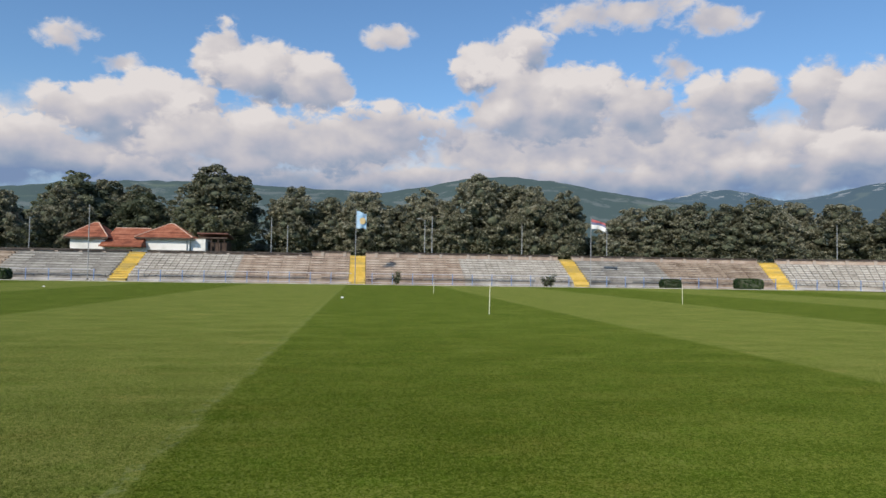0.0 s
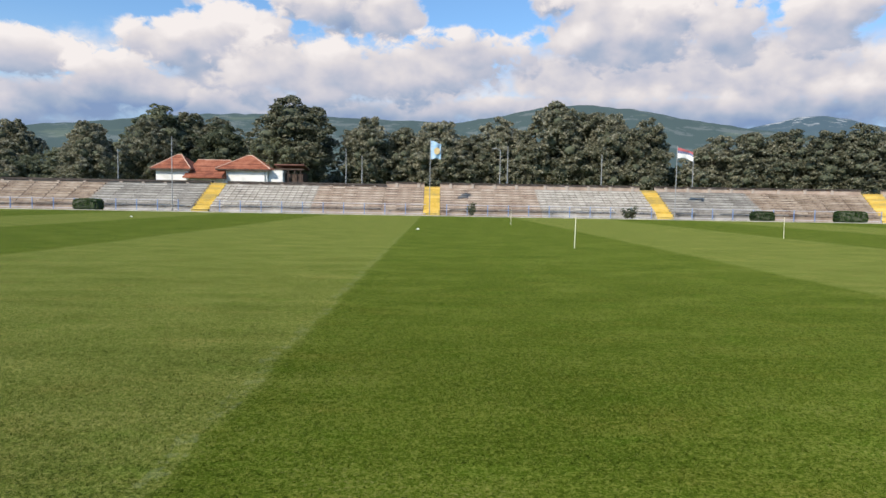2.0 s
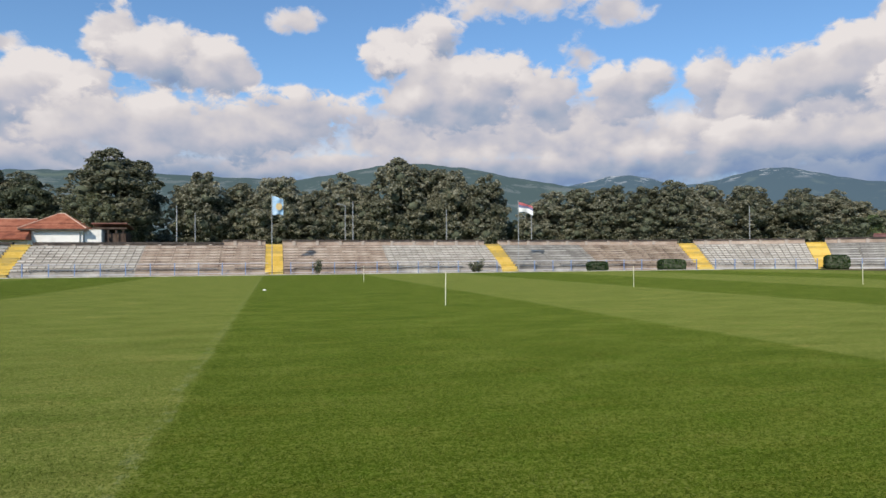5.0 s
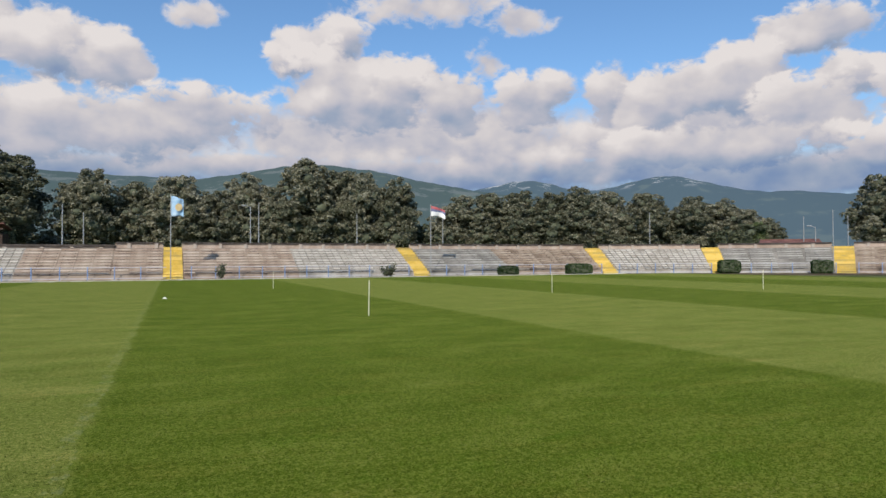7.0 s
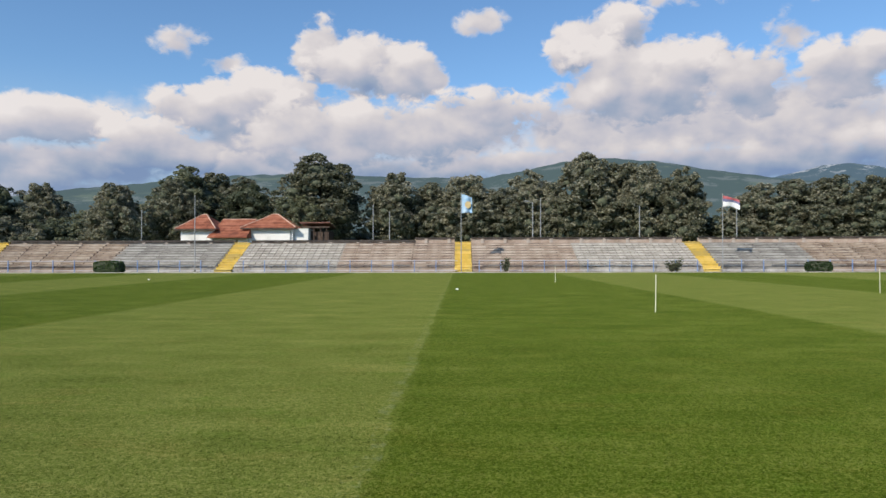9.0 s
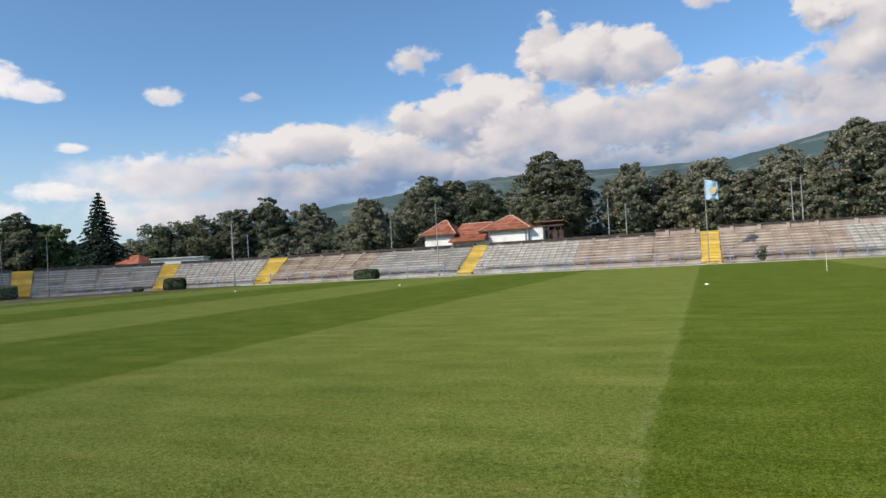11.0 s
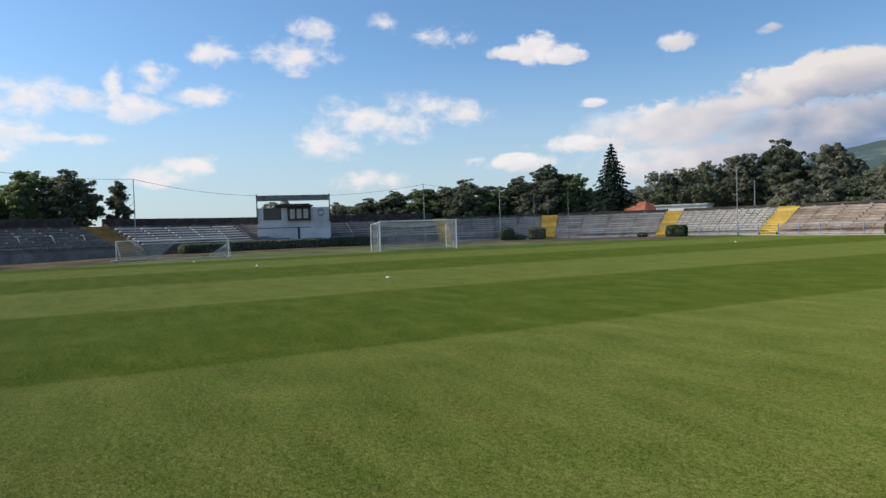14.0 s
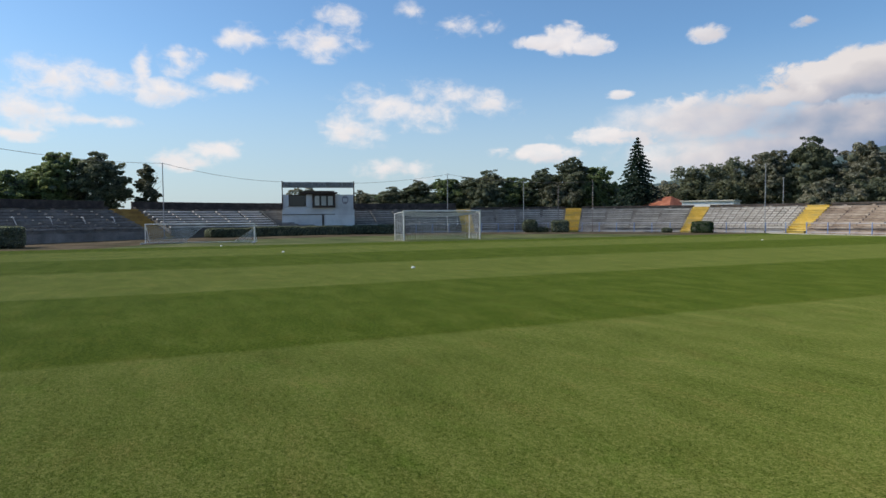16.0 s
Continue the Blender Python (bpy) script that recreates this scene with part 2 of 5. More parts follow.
def grass_material(name, blades=False):
    """Mown turf in stripes that run across the pitch, with a worn white halfway line."""
    m = bpy.data.materials.new(name)
    m.use_nodes = True
    k = Nodes(m.node_tree)
    bsdf = m.node_tree.nodes["Principled BSDF"]
    vec = k.add("ShaderNodeTexCoord").outputs["Object"]
    xyz = k.add("ShaderNodeSeparateXYZ")
    k.link(vec, xyz.inputs[0])
    wob = k.math("MULTIPLY_ADD", k.math("SUBTRACT", k.noise(vec, 0.8, 3.0), 0.5), 0.30, xyz.outputs[0])
    phase = k.math("FRACT", k.math("DIVIDE", wob, 17.5))                    # two stripes of 8.75 m
    edge = k.add("ShaderNodeMapRange")
    edge.interpolation_type = "SMOOTHSTEP"
    k.link(k.math("ABSOLUTE", k.math("SUBTRACT", phase, 0.25)), edge.inputs["Value"])
    edge.inputs["From Min"].default_value, edge.inputs["From Max"].default_value = 0.242, 0.258
    stripe = edge.outputs[0]                                                # 0 dark, 1 light
    patch = k.noise(k.mapped(vec, (0, 0, 0), (0.6, 1.0, 1)), 1.1, 6.0, 0.66)
    streak = k.noise(k.mapped(vec, (0, 0, 0), (0.35, 1.7, 1)), 1.3, 5.0, 0.62)
    swath = k.noise(k.mapped(vec, (9, 0, 0), (0.09, 0.8, 1)), 1.0, 4.0, 0.6)
    tuft = k.noise(vec, 16.0, 4.0, 0.65)
    blade = k.noise(vec, 150.0, 3.0, 0.7)
    f = k.math("MULTIPLY_ADD", k.math("SUBTRACT", patch, 0.5), 0.55, 0.5)
    f = k.math("MULTIPLY_ADD", k.math("SUBTRACT", streak, 0.5), 0.30, f)
    f = k.math("MULTIPLY_ADD", k.math("SUBTRACT", swath, 0.5), 0.12, f)
    f = k.math("MULTIPLY_ADD", k.math("SUBTRACT", tuft, 0.5), 1.15, f)
    f = k.math("MULTIPLY_ADD", k.math("SUBTRACT", blade, 0.5), 1.4, f)
    f = k.math("MULTIPLY_ADD", k.math("SUBTRACT", k.noise(vec, 50.0, 3.0, 0.6), 0.5), 1.7, f)
    if blades:
        f = k.math("MULTIPLY_ADD", k.math("SUBTRACT", k.add("ShaderNodeNewGeometry").outputs["Random Per Island"], 0.56), 1.25, f)
    # how leaning blades catch the light is put into two stripe colours
    dark = k.ramp(f, [(0.05, (0.026, 0.043, 0.004)), (0.5, (0.075, 0.112, 0.010)), (0.95, (0.185, 0.200, 0.040))])
    light = k.ramp(f, [(0.05, (0.042, 0.062, 0.009)), (0.5, (0.126, 0.156, 0.027)), (0.95, (0.268, 0.272, 0.078))])
    turf = k.mix(stripe, dark, light)
    lush = k.noise(k.mapped(vec, (4, 8, 0), (0.7, 1.4, 1)), 1.7, 5.0, 0.65)
    turf = k.mix(k.math("MULTIPLY_ADD", lush, 2.6, -1.42, clamp=True), turf, k.mix(1.0, turf, (0.72, 1.02, 0.55), "MULTIPLY"))
    worn_turf = k.noise(k.mapped(vec, (14, 3, 0), (0.6, 1.3, 1)), 1.3, 6.0, 0.7)
    turf = k.mix(k.math("MULTIPLY_ADD", worn_turf, 2.7, -1.42, clamp=True), turf, k.mix(1.0, turf, (1.38, 1.05, 1.30), "MULTIPLY"))
    dry = k.math("MULTIPLY", k.math("GREATER_THAN", k.math("MULTIPLY_ADD", patch, 0.5, k.noise(vec, 30.0, 4.0, 0.7)), 0.90), 0.40)
    turf = k.mix(dry, turf, (0.27, 0.25, 0.09))
    line = k.math("LESS_THAN", k.math("ABSOLUTE", k.math("ADD", wob, 0.06)), 0.075)
    worn = k.math("GREATER_THAN", k.noise(vec, 6.0, 5.0, 0.75), 0.54)
    col = k.mix(k.math("MULTIPLY", k.math("MULTIPLY", line, worn), 0.09), turf, (0.42, 0.45, 0.33))
    k.link(col, bsdf.inputs["Base Color"])
    bsdf.inputs["Roughness"].default_value, bsdf.inputs["Specular IOR Level"].default_value = 0.9, 0.02
    bsdf.inputs["Diffuse Roughness"].default_value = 0.4
    b = k.add("ShaderNodeBump")
    b.inputs["Strength"].default_value, b.inputs["Distance"].default_value = 0.12, 0.02
    k.link(k.math("ADD", k.math("MULTIPLY", tuft, 0.3), blade), b.inputs["Height"])
    k.link(b.outputs[0], bsdf.inputs["Normal"])
    if blades:                                                              # the blades stand so thick that they shade as one lawn
        up = k.add("ShaderNodeCombineXYZ")
        up.inputs[2].default_value = 1.0
        k.link(up.outputs[0], bsdf.inputs["Normal"])
    if blades:                                                              # thin blades let light through
        thin = k.add("ShaderNodeBsdfTranslucent")
        k.link(col, thin.inputs["Color"])
        both_sides = k.add("ShaderNodeMixShader")
        both_sides.inputs[0].default_value = 0.2
        k.link(bsdf.outputs[0], both_sides.inputs[1])
        k.link(thin.outputs[0], both_sides.inputs[2])
        k.link(both_sides.outputs[0], m.node_tree.nodes["Material Output"].inputs["Surface"])
    return m


def leaf_material(name, dark, mid, light, trans=0.48):
    m = bpy.data.materials.new(name)
    m.use_nodes = True
    k = Nodes(m.node_tree)
    bsdf = m.node_tree.nodes["Principled BSDF"]
    geo, info = k.add("ShaderNodeNewGeometry"), k.add("ShaderNodeObjectInfo")
    patch = k.noise(k.add("ShaderNodeTexCoord").outputs["Object"], 0.8, 4.0)
    f = k.math("MULTIPLY_ADD", geo.outputs["Random Per Island"], 0.50, k.math("MULTIPLY_ADD", patch, 0.90, -0.22))
    f = k.math("MULTIPLY_ADD", k.math("SUBTRACT", info.outputs["Random"], 0.5), 0.22, f)
    k.link(k.ramp(f, stops3(dark, mid, light, 0.25, 0.5, 0.78)), bsdf.inputs["Base Color"])
    bsdf.inputs["Roughness"].default_value, bsdf.inputs["Specular IOR Level"].default_value = 0.55, 0.35
    thin = k.add("ShaderNodeBsdfTranslucent")                               # light comes through the leaves
    k.link(k.ramp(f, stops3(dark, mid, light, 0.25, 0.5, 0.78)), thin.inputs["Color"])
    both_sides = k.add("ShaderNodeMixShader")
    both_sides.inputs[0].default_value = trans
    k.link(bsdf.outputs[0], both_sides.inputs[1])
    k.link(thin.outputs[0], both_sides.inputs[2])
    k.link(both_sides.outputs[0], m.node_tree.nodes["Material Output"].inputs["Surface"])
    return m


M_TURF = grass_material("turf")
M_BLADE = grass_material("turf_blade", True)
M_GROUND = material("rough_grass", stops3((0.06, 0.08, 0.03), (0.11, 0.13, 0.05), (0.19, 0.18, 0.09)), 0.25, 8.0, 0.95, 0.4, 8.0, 0.5)
M_TRACK = material("cinder_track", stops3((0.045, 0.046, 0.022), (0.105, 0.082, 0.052), (0.19, 0.145, 0.095)), 0.3, 8.0, 0.95, 0.3, 12.0, 0.5)
for dull in (M_GROUND, M_TRACK):
    dull.node_tree.nodes["Principled BSDF"].inputs["Specular IOR Level"].default_value = 0.03
M_KERB = material("pale_kerb", stops3((0.38, 0.36, 0.30), (0.5, 0.48, 0.42), (0.62, 0.6, 0.52)), 1.0, 6.0, 0.9, 0.2, 20.0, 0.4)
M_CONCRETE = material("weathered_concrete", stops3((0.10, 0.095, 0.088), (0.18, 0.17, 0.155), (0.29, 0.275, 0.25)), 0.6, 8.0, 0.9, 0.3, 14.0, 0.5)
M_PINK = material("pinkish_concrete", stops3((0.27, 0.205, 0.165), (0.40, 0.31, 0.255), (0.50, 0.42, 0.36)), 0.6, 8.0, 0.9, 0.3, 14.0, 0.5)
M_PALE = material("pale_concrete", stops3((0.28, 0.26, 0.24), (0.43, 0.405, 0.38), (0.58, 0.56, 0.53)), 0.7, 8.0, 0.9, 0.3, 14.0, 0.5)
M_BENCH = {
    "grey": material("grey_bench_boards", stops3((0.22, 0.21, 0.20), (0.34, 0.33, 0.31), (0.47, 0.46, 0.43)), 0.9, 6.0, 0.85, 0.2, 20, 0.3, per_piece=0.3),
    "brown": material("brown_bench_boards", stops3((0.20, 0.15, 0.11), (0.33, 0.255, 0.195), (0.47, 0.40, 0.33)), 0.9, 6.0, 0.85, 0.2, 20, 0.3, per_piece=0.3),
    "pink": material("faded_red_bench_boards", stops3((0.31, 0.225, 0.18), (0.43, 0.34, 0.28), (0.57, 0.49, 0.42)), 0.9, 6.0, 0.85, 0.2, 20, 0.3, per_piece=0.3),
    "white": material("white_bench_boards", stops3((0.34, 0.315, 0.28), (0.45, 0.42, 0.38), (0.58, 0.55, 0.505)), 0.9, 6.0, 0.8, 0.2, 20, 0.3, per_piece=0.35),
}
M_BENCH["pale"] = material("whitewashed_bench_boards", stops3((0.50, 0.48, 0.45), (0.68, 0.66, 0.63), (0.78, 0.76, 0.73)), 0.9, 6.0, 0.8, 0.2, 20, 0.3, per_piece=0.3)
M_PIER = material("pinkish_pier_render", stops3((0.27, 0.22, 0.19), (0.38, 0.32, 0.275), (0.48, 0.42, 0.37)), 0.8, 6.0, 0.9, 0.2, 18, 0.4)
M_BENCH["dull"] = material("dull_grey_bench_boards", stops3((0.13, 0.125, 0.12), (0.21, 0.205, 0.20), (0.30, 0.29, 0.285)), 0.9, 6.0, 0.85, 0.2, 20, 0.3, per_piece=0.25)
M_COPING = material("dark_coping", stops3((0.035, 0.028, 0.026), (0.06, 0.05, 0.045), (0.11, 0.09, 0.08)), 1.5, 6.0, 0.8, 0.2, 20, 0.3)
M_YELLOW = material("worn_yellow_paint", stops3((0.50, 0.38, 0.13), (0.65, 0.46, 0.09), (0.74, 0.56, 0.17)), 0.9, 8.0, 0.7, 0.2, 18, 0.5, per_piece=0.45)
# the yellow stair paint with the end stand's shade mixed into its colour
M_YELLOW_SHADED = material("shaded_ochre_paint", stops3((0.26, 0.17, 0.07), (0.40, 0.26, 0.08), (0.50, 0.34, 0.12)), 0.9, 8.0, 0.8, 0.2, 18, 0.4)
M_BLUE = material("blue_fence_paint", stops3((0.13, 0.20, 0.38), (0.20, 0.29, 0.50), (0.34, 0.41, 0.56)), 2.0, 6.0, 0.6, 0.1, 30, 0.3, spec=0.4)
M_RAIL = material("faded_fence_paint", stops3((0.26, 0.27, 0.33), (0.46, 0.46, 0.50), (0.58, 0.58, 0.60)), 2.0, 6.0, 0.6, 0.1, 30, 0.3)
M_STEEL = material("grey_steel", stops3((0.22, 0.23, 0.24), (0.33, 0.34, 0.35), (0.45, 0.46, 0.47)), 2.0, 5.0, 0.5, 0.1, 30, 0.2, metal=0.3)
M_RUST = material("rusty_pole", stops3((0.12, 0.09, 0.08), (0.20, 0.17, 0.16), (0.30, 0.28, 0.27)), 2.0, 5.0, 0.7, 0.1, 30, 0.3)
M_WHITE = material("white_metal_paint", stops3((0.55, 0.55, 0.53), (0.75, 0.75, 0.73), (0.82, 0.82, 0.80)), 3.0, 5.0, 0.5, 0.05, 30, 0.2)
M_NET = material("pale_net_cord", stops3((0.45, 0.45, 0.45), (0.6, 0.6, 0.6), (0.7, 0.7, 0.7)), 3.0, 3.0, 0.8, 0.0)
M_PLASTER = material("white_plaster", stops3((0.62, 0.61, 0.58), (0.78, 0.77, 0.75), (0.84, 0.83, 0.81)), 0.5, 8.0, 0.85, 0.1, 25, 0.2)
M_DIRTY_SHADED = material("dirty_shaded_brown_concrete", stops3((0.10, 0.082, 0.066), (0.19, 0.16, 0.13), (0.29, 0.25, 0.21)), 0.6, 8.0, 0.9, 0.3, 14.0, 0.5)
M_GREYWALL = material("dirty_white_render", stops3((0.52, 0.51, 0.50), (0.68, 0.67, 0.66), (0.76, 0.75, 0.74)), 0.5, 8.0, 0.85, 0.1, 25, 0.2)
M_TILE = material("red_roof_tiles", stops3((0.17, 0.055, 0.032), (0.30, 0.100, 0.055), (0.42, 0.17, 0.10)), 0.9, 7.0, 0.8, 0.3, 12, 0.4, per_piece=0.25)
M_RIDGE = material("pale_ridge_tiles", stops3((0.42, 0.24, 0.17), (0.52, 0.34, 0.26), (0.6, 0.45, 0.36)), 1.5, 5.0, 0.8, 0.2, 20, 0.3)
M_FASCIA = material("brown_boards", stops3((0.04, 0.025, 0.02), (0.07, 0.045, 0.035), (0.11, 0.08, 0.06)), 1.5, 5.0, 0.7, 0.2, 20, 0.3)
M_BARK = material("bark", stops3((0.05, 0.04, 0.03), (0.09, 0.07, 0.055), (0.15, 0.125, 0.10)), 4.0, 6.0, 0.95, 0.5, 30, 0.4, stretch=(1, 1, 0.2))
M_BIRCH = material("birch_bark", stops3((0.12, 0.11, 0.10), (0.42, 0.41, 0.38), (0.6, 0.59, 0.56), 0.35, 0.45, 0.7), 4.0, 6.0, 0.9, 0.3, 30, 0.4)
M_LEAF = leaf_material("chestnut_leaves", (0.100, 0.112, 0.070), (0.245, 0.243, 0.163), (0.490, 0.465, 0.355), 0.50)
M_LEAF_LIGHT = leaf_material("young_leaves", (0.13, 0.18, 0.075), (0.23, 0.29, 0.125), (0.36, 0.40, 0.20), 0.6)
M_LEAF_BIRCH = leaf_material("birch_leaves", (0.13, 0.15, 0.085), (0.24, 0.255, 0.15), (0.38, 0.38, 0.25), 0.55)
M_LEAF_DARK = leaf_material("dark_leaves", (0.082, 0.102, 0.060), (0.168, 0.190, 0.114), (0.33, 0.34, 0.225), 0.55)
M_NEEDLE = leaf_material("spruce_needles", (0.016, 0.034, 0.022), (0.035, 0.062, 0.040), (0.07, 0.10, 0.065))
M_HEDGE = leaf_material("box_hedge_leaves", (0.018, 0.045, 0.010), (0.040, 0.085, 0.020), (0.085, 0.14, 0.04))
# solid core of crowns and bushes, its dark green holding the shade between leaves
M_SHADE = material("shaded_leaf_core", stops3((0.055, 0.066, 0.044), (0.088, 0.100, 0.066), (0.120, 0.132, 0.090)), 2.0, 4.0, 1.0, 0.0)
M_GLASS = bpy.data.materials.new("dark_window_glass")
M_GLASS.use_nodes = True
M_GLASS.node_tree.nodes["Principled BSDF"].inputs["Base Color"].default_value = (0.02, 0.022, 0.025, 1)
M_GLASS.node_tree.nodes["Principled BSDF"].inputs["Roughness"].default_value = 0.08
M_CLOTH_BLUE = material("sky_blue_flag_cloth", stops3((0.22, 0.40, 0.62), (0.34, 0.52, 0.72), (0.50, 0.64, 0.78)), 1.5, 4.0, 0.9, 0.0)
M_CLOTH_RED = material("red_flag_cloth", stops3((0.36, 0.08, 0.09), (0.45, 0.12, 0.13), (0.52, 0.18, 0.19)), 1.5, 4.0, 0.9, 0.0)
M_CLOTH_WHITE = material("white_flag_cloth", stops3((0.66, 0.66, 0.68), (0.8, 0.8, 0.8), (0.84, 0.84, 0.84)), 1.5, 4.0, 0.9, 0.0)
M_CLOTH_YELLOW = material("yellow_emblem_cloth", stops3((0.5, 0.36, 0.16), (0.6, 0.46, 0.24), (0.7, 0.58, 0.36)), 1.5, 4.0, 0.9, 0.0)
M_FADED = material("faded_grey_plate", stops3((0.22, 0.20, 0.21), (0.32, 0.30, 0.31), (0.42, 0.40, 0.41)), 1.5, 4.0, 0.7, 0.0)


# ---------------------------------------------------------------- builders
def mesh_from(name, verts, faces, mats, indices=None, smooth=False):
    me = bpy.data.meshes.new(name)
    me.from_pydata([tuple(v) for v in verts], [], [tuple(f) for f in faces])
    for m in (mats if isinstance(mats, (list, tuple)) else [mats]):
        me.materials.append(m)
    if indices is not None:
        me.polygons.foreach_set("material_index", np.array(indices, dtype=np.int32))
    if smooth:
        me.polygons.foreach_set("use_smooth", np.ones(len(me.polygons), dtype=bool))
    me.update()
    return me


def hold(ob, parent):
    if parent is not None:
        ob.parent = parent
    return ob


def part(name, bm, mat, parent=None, label="", smooth=False):
    """Links a bmesh as one mesh object under a thing or a part."""
    me = bpy.data.meshes.new(name)
    if smooth:
        for f in bm.faces:
            f.smooth = True
    bm.to_mesh(me)
    bm.free()
    me.materials.append(mat)
    ob = hold(new(name, me), parent)
    if label:
        tagged(ob, label)
    return ob


def thing(name, label, category, group="", kind="", at=None):
    ob = new(name)
    ob.empty_display_size = 0.3
    if at is not None:
        ob.matrix_basis = at
    return tagged(ob, label, category, group, kind)


def add_box(bm, size, at, bevel=0.0, turn=None):
    r = bmesh.ops.create_cube(bm, size=1.0)
    vs = r["verts"]
    for v in vs:
        v.co = Vector((v.co.x * size[0], v.co.y * size[1], v.co.z * size[2]))
        if turn is not None:
            v.co = turn @ v.co
        v.co += Vector(at)
    if bevel:
        es = list({e for v in vs for e in v.link_edges})
        bmesh.ops.bevel(bm, geom=es, offset=bevel, segments=1, affect="EDGES")
    return bm


def box(size, at, bevel=0.0, turn=None):
    return add_box(bmesh.new(), size, at, bevel, turn)


def add_tube(bm, a, b, r0, r1=None, sides=8):
    a, b = Vector(a), Vector(b)
    r1 = r0 if r1 is None else r1
    q = (b - a).to_track_quat("Z", "Y")
    rings = []
    for p, r in ((a, r0), (b, r1)):
        rings.append([bm.verts.new(p + q @ Vector((r * math.cos(2 * math.pi * i / sides), r * math.sin(2 * math.pi * i / sides), 0))) for i in range(sides)])
    for i in range(sides):
        j = (i + 1) % sides
        bm.faces.new((rings[0][i], rings[0][j], rings[1][j], rings[1][i]))
    bm.faces.new(rings[0][::-1])
    bm.faces.new(rings[1])
    return bm


def tube(a, b, r0, r1=None, sides=8):
    return add_tube(bmesh.new(), a, b, r0, r1, sides)


# ---------------------------------------------------------------- plan of the bowl
AXIS, RADIUS, HALF = 30.0, 40.0, 37.0      # long axis, radius of the ends at the fence, half the straight
ARC = math.pi * RADIUS


def P(s, off=0.0):
    """Plan place at s metres along the fence from the middle of the far side, off metres outwards."""
    sg, a = (1 if s >= 0 else -1), abs(s)
    if a <= HALF:
        return Vector((sg * a, AXIS + RADIUS + off))
    th = (a - HALF) / RADIUS
    if th <= math.pi:
        return Vector((sg * (HALF + (RADIUS + off) * math.sin(th)), AXIS + (RADIUS + off) * math.cos(th)))
    return Vector((sg * (HALF - (a - HALF - ARC)), AXIS - RADIUS - off))


def outward(s):
    return (P(s, 1.0) - P(s, 0.0)).normalized()


def at_bowl(s, off, z=0.0):
    """Pose at the bowl: local y points outwards, x along the fence."""
    p, n = P(s, off), outward(s)
    return Matrix.Translation((p.x, p.y, z)) @ Matrix.Rotation(math.atan2(n.y, n.x) - math.pi / 2, 4, "Z")


def stations(s0, s1, step=1.6):
    n = max(1, int(math.ceil(abs(s1 - s0) / step)))
    return [s0 + (s1 - s0) * i / n for i in range(n + 1)]


def sweep(name, s0, s1, prof, mat, parent=None, label="", step=1.6):
    """A closed profile of (off, z) swept along the bowl."""
    verts, faces, n = [], [], len(prof)
    st = stations(s0, s1, step)
    for s in st:
        for off, z in prof:
            p = P(s, off)
            verts.append((p.x, p.y, z))
    for i in range(len(st) - 1):
        for j in range(n):
            a, b = i * n + j, i * n + (j + 1) % n
            faces.append((a, b, b + n, a + n))
    faces.append(tuple(range(n))[::-1])
    e = (len(st) - 1) * n
    faces.append(tuple(range(e, e + n)))
    me = mesh_from(name, verts, faces, mat)
    bm = bmesh.new()
    bm.from_mesh(me)
    bmesh.ops.recalc_face_normals(bm, faces=bm.faces)
    bm.to_mesh(me)
    bm.free()
    ob = hold(new(name, me), parent)
    if label:
        tagged(ob, label)
    return ob


# ---------------------------------------------------------------- ground, track, pitch
def ring_sheet(name, rows, mat, z):
    """A flat sheet between closed outlines of the bowl plan at the given offsets."""
    st = stations(-(HALF * 2 + ARC), HALF * 2 + ARC, 3.0)[:-1]
    verts, faces, n = [], [], len(st)
    for off, dz in rows:
        for s in st:
            p = P(s, off)
            verts.append((p.x, p.y, z + dz))
    for r in range(len(rows) - 1):
        for i in range(n):
            j = (i + 1) % n
            faces.append((r * n + i, r * n + j, (r + 1) * n + j, (r + 1) * n + i))
    return new(name, mesh_from(name, verts, faces, mat))


gv, gf = [], []
rings = [0, 150, 400, 1000, 2000, 4600]
for r in rings[1:]:
    for i in range(48):
        a = 2 * math.pi * i / 48
        gv.append((r * math.cos(a), AXIS + r * math.sin(a), -0.03))
gv.append((0, AXIS, -0.03))
for i in range(48):
    gf.append((len(gv) - 1, i, (i + 1) % 48))
    for r in range(len(rings) - 2):
        gf.append((r * 48 + i, (r + 1) * 48 + i, (r + 1) * 48 + (i + 1) % 48, r * 48 + (i + 1) % 48))
tagged(new("ground", mesh_from("ground", gv, gf, M_GROUND)), "rough dry grass ground round the stadium", "ground", kind="structure")
tagged(ring_sheet("track", [(-10.5, 0), (0.4, 0)], M_TRACK, -0.01), "brown cinder track strip between pitch and fence", "track", kind="structure")
PX0, PX1, PY0, PY1 = -48.6, 54.5, -5.0, 66.3
pv = [(x, y, 0.0) for y in np.linspace(PY0, PY1, 13) for x in np.linspace(PX0, PX1, 21)]
pfc = [(j * 21 + i, j * 21 + i + 1, (j + 1) * 21 + i + 1, (j + 1) * 21 + i) for j in range(12) for i in range(20)]
tagged(new("pitch", mesh_from("pitch", pv, pfc, M_TURF)), "mown green football turf in light and dark stripes", "pitch", kind="structure")
part("kerb", box((96, 0.18, 0.10), (0, PY1 + 0.12, 0.0), 0.02), M_KERB)
tagged(bpy.data.objects["kerb"], "pale concrete kerb along the pitch edge", "kerb", kind="structure")

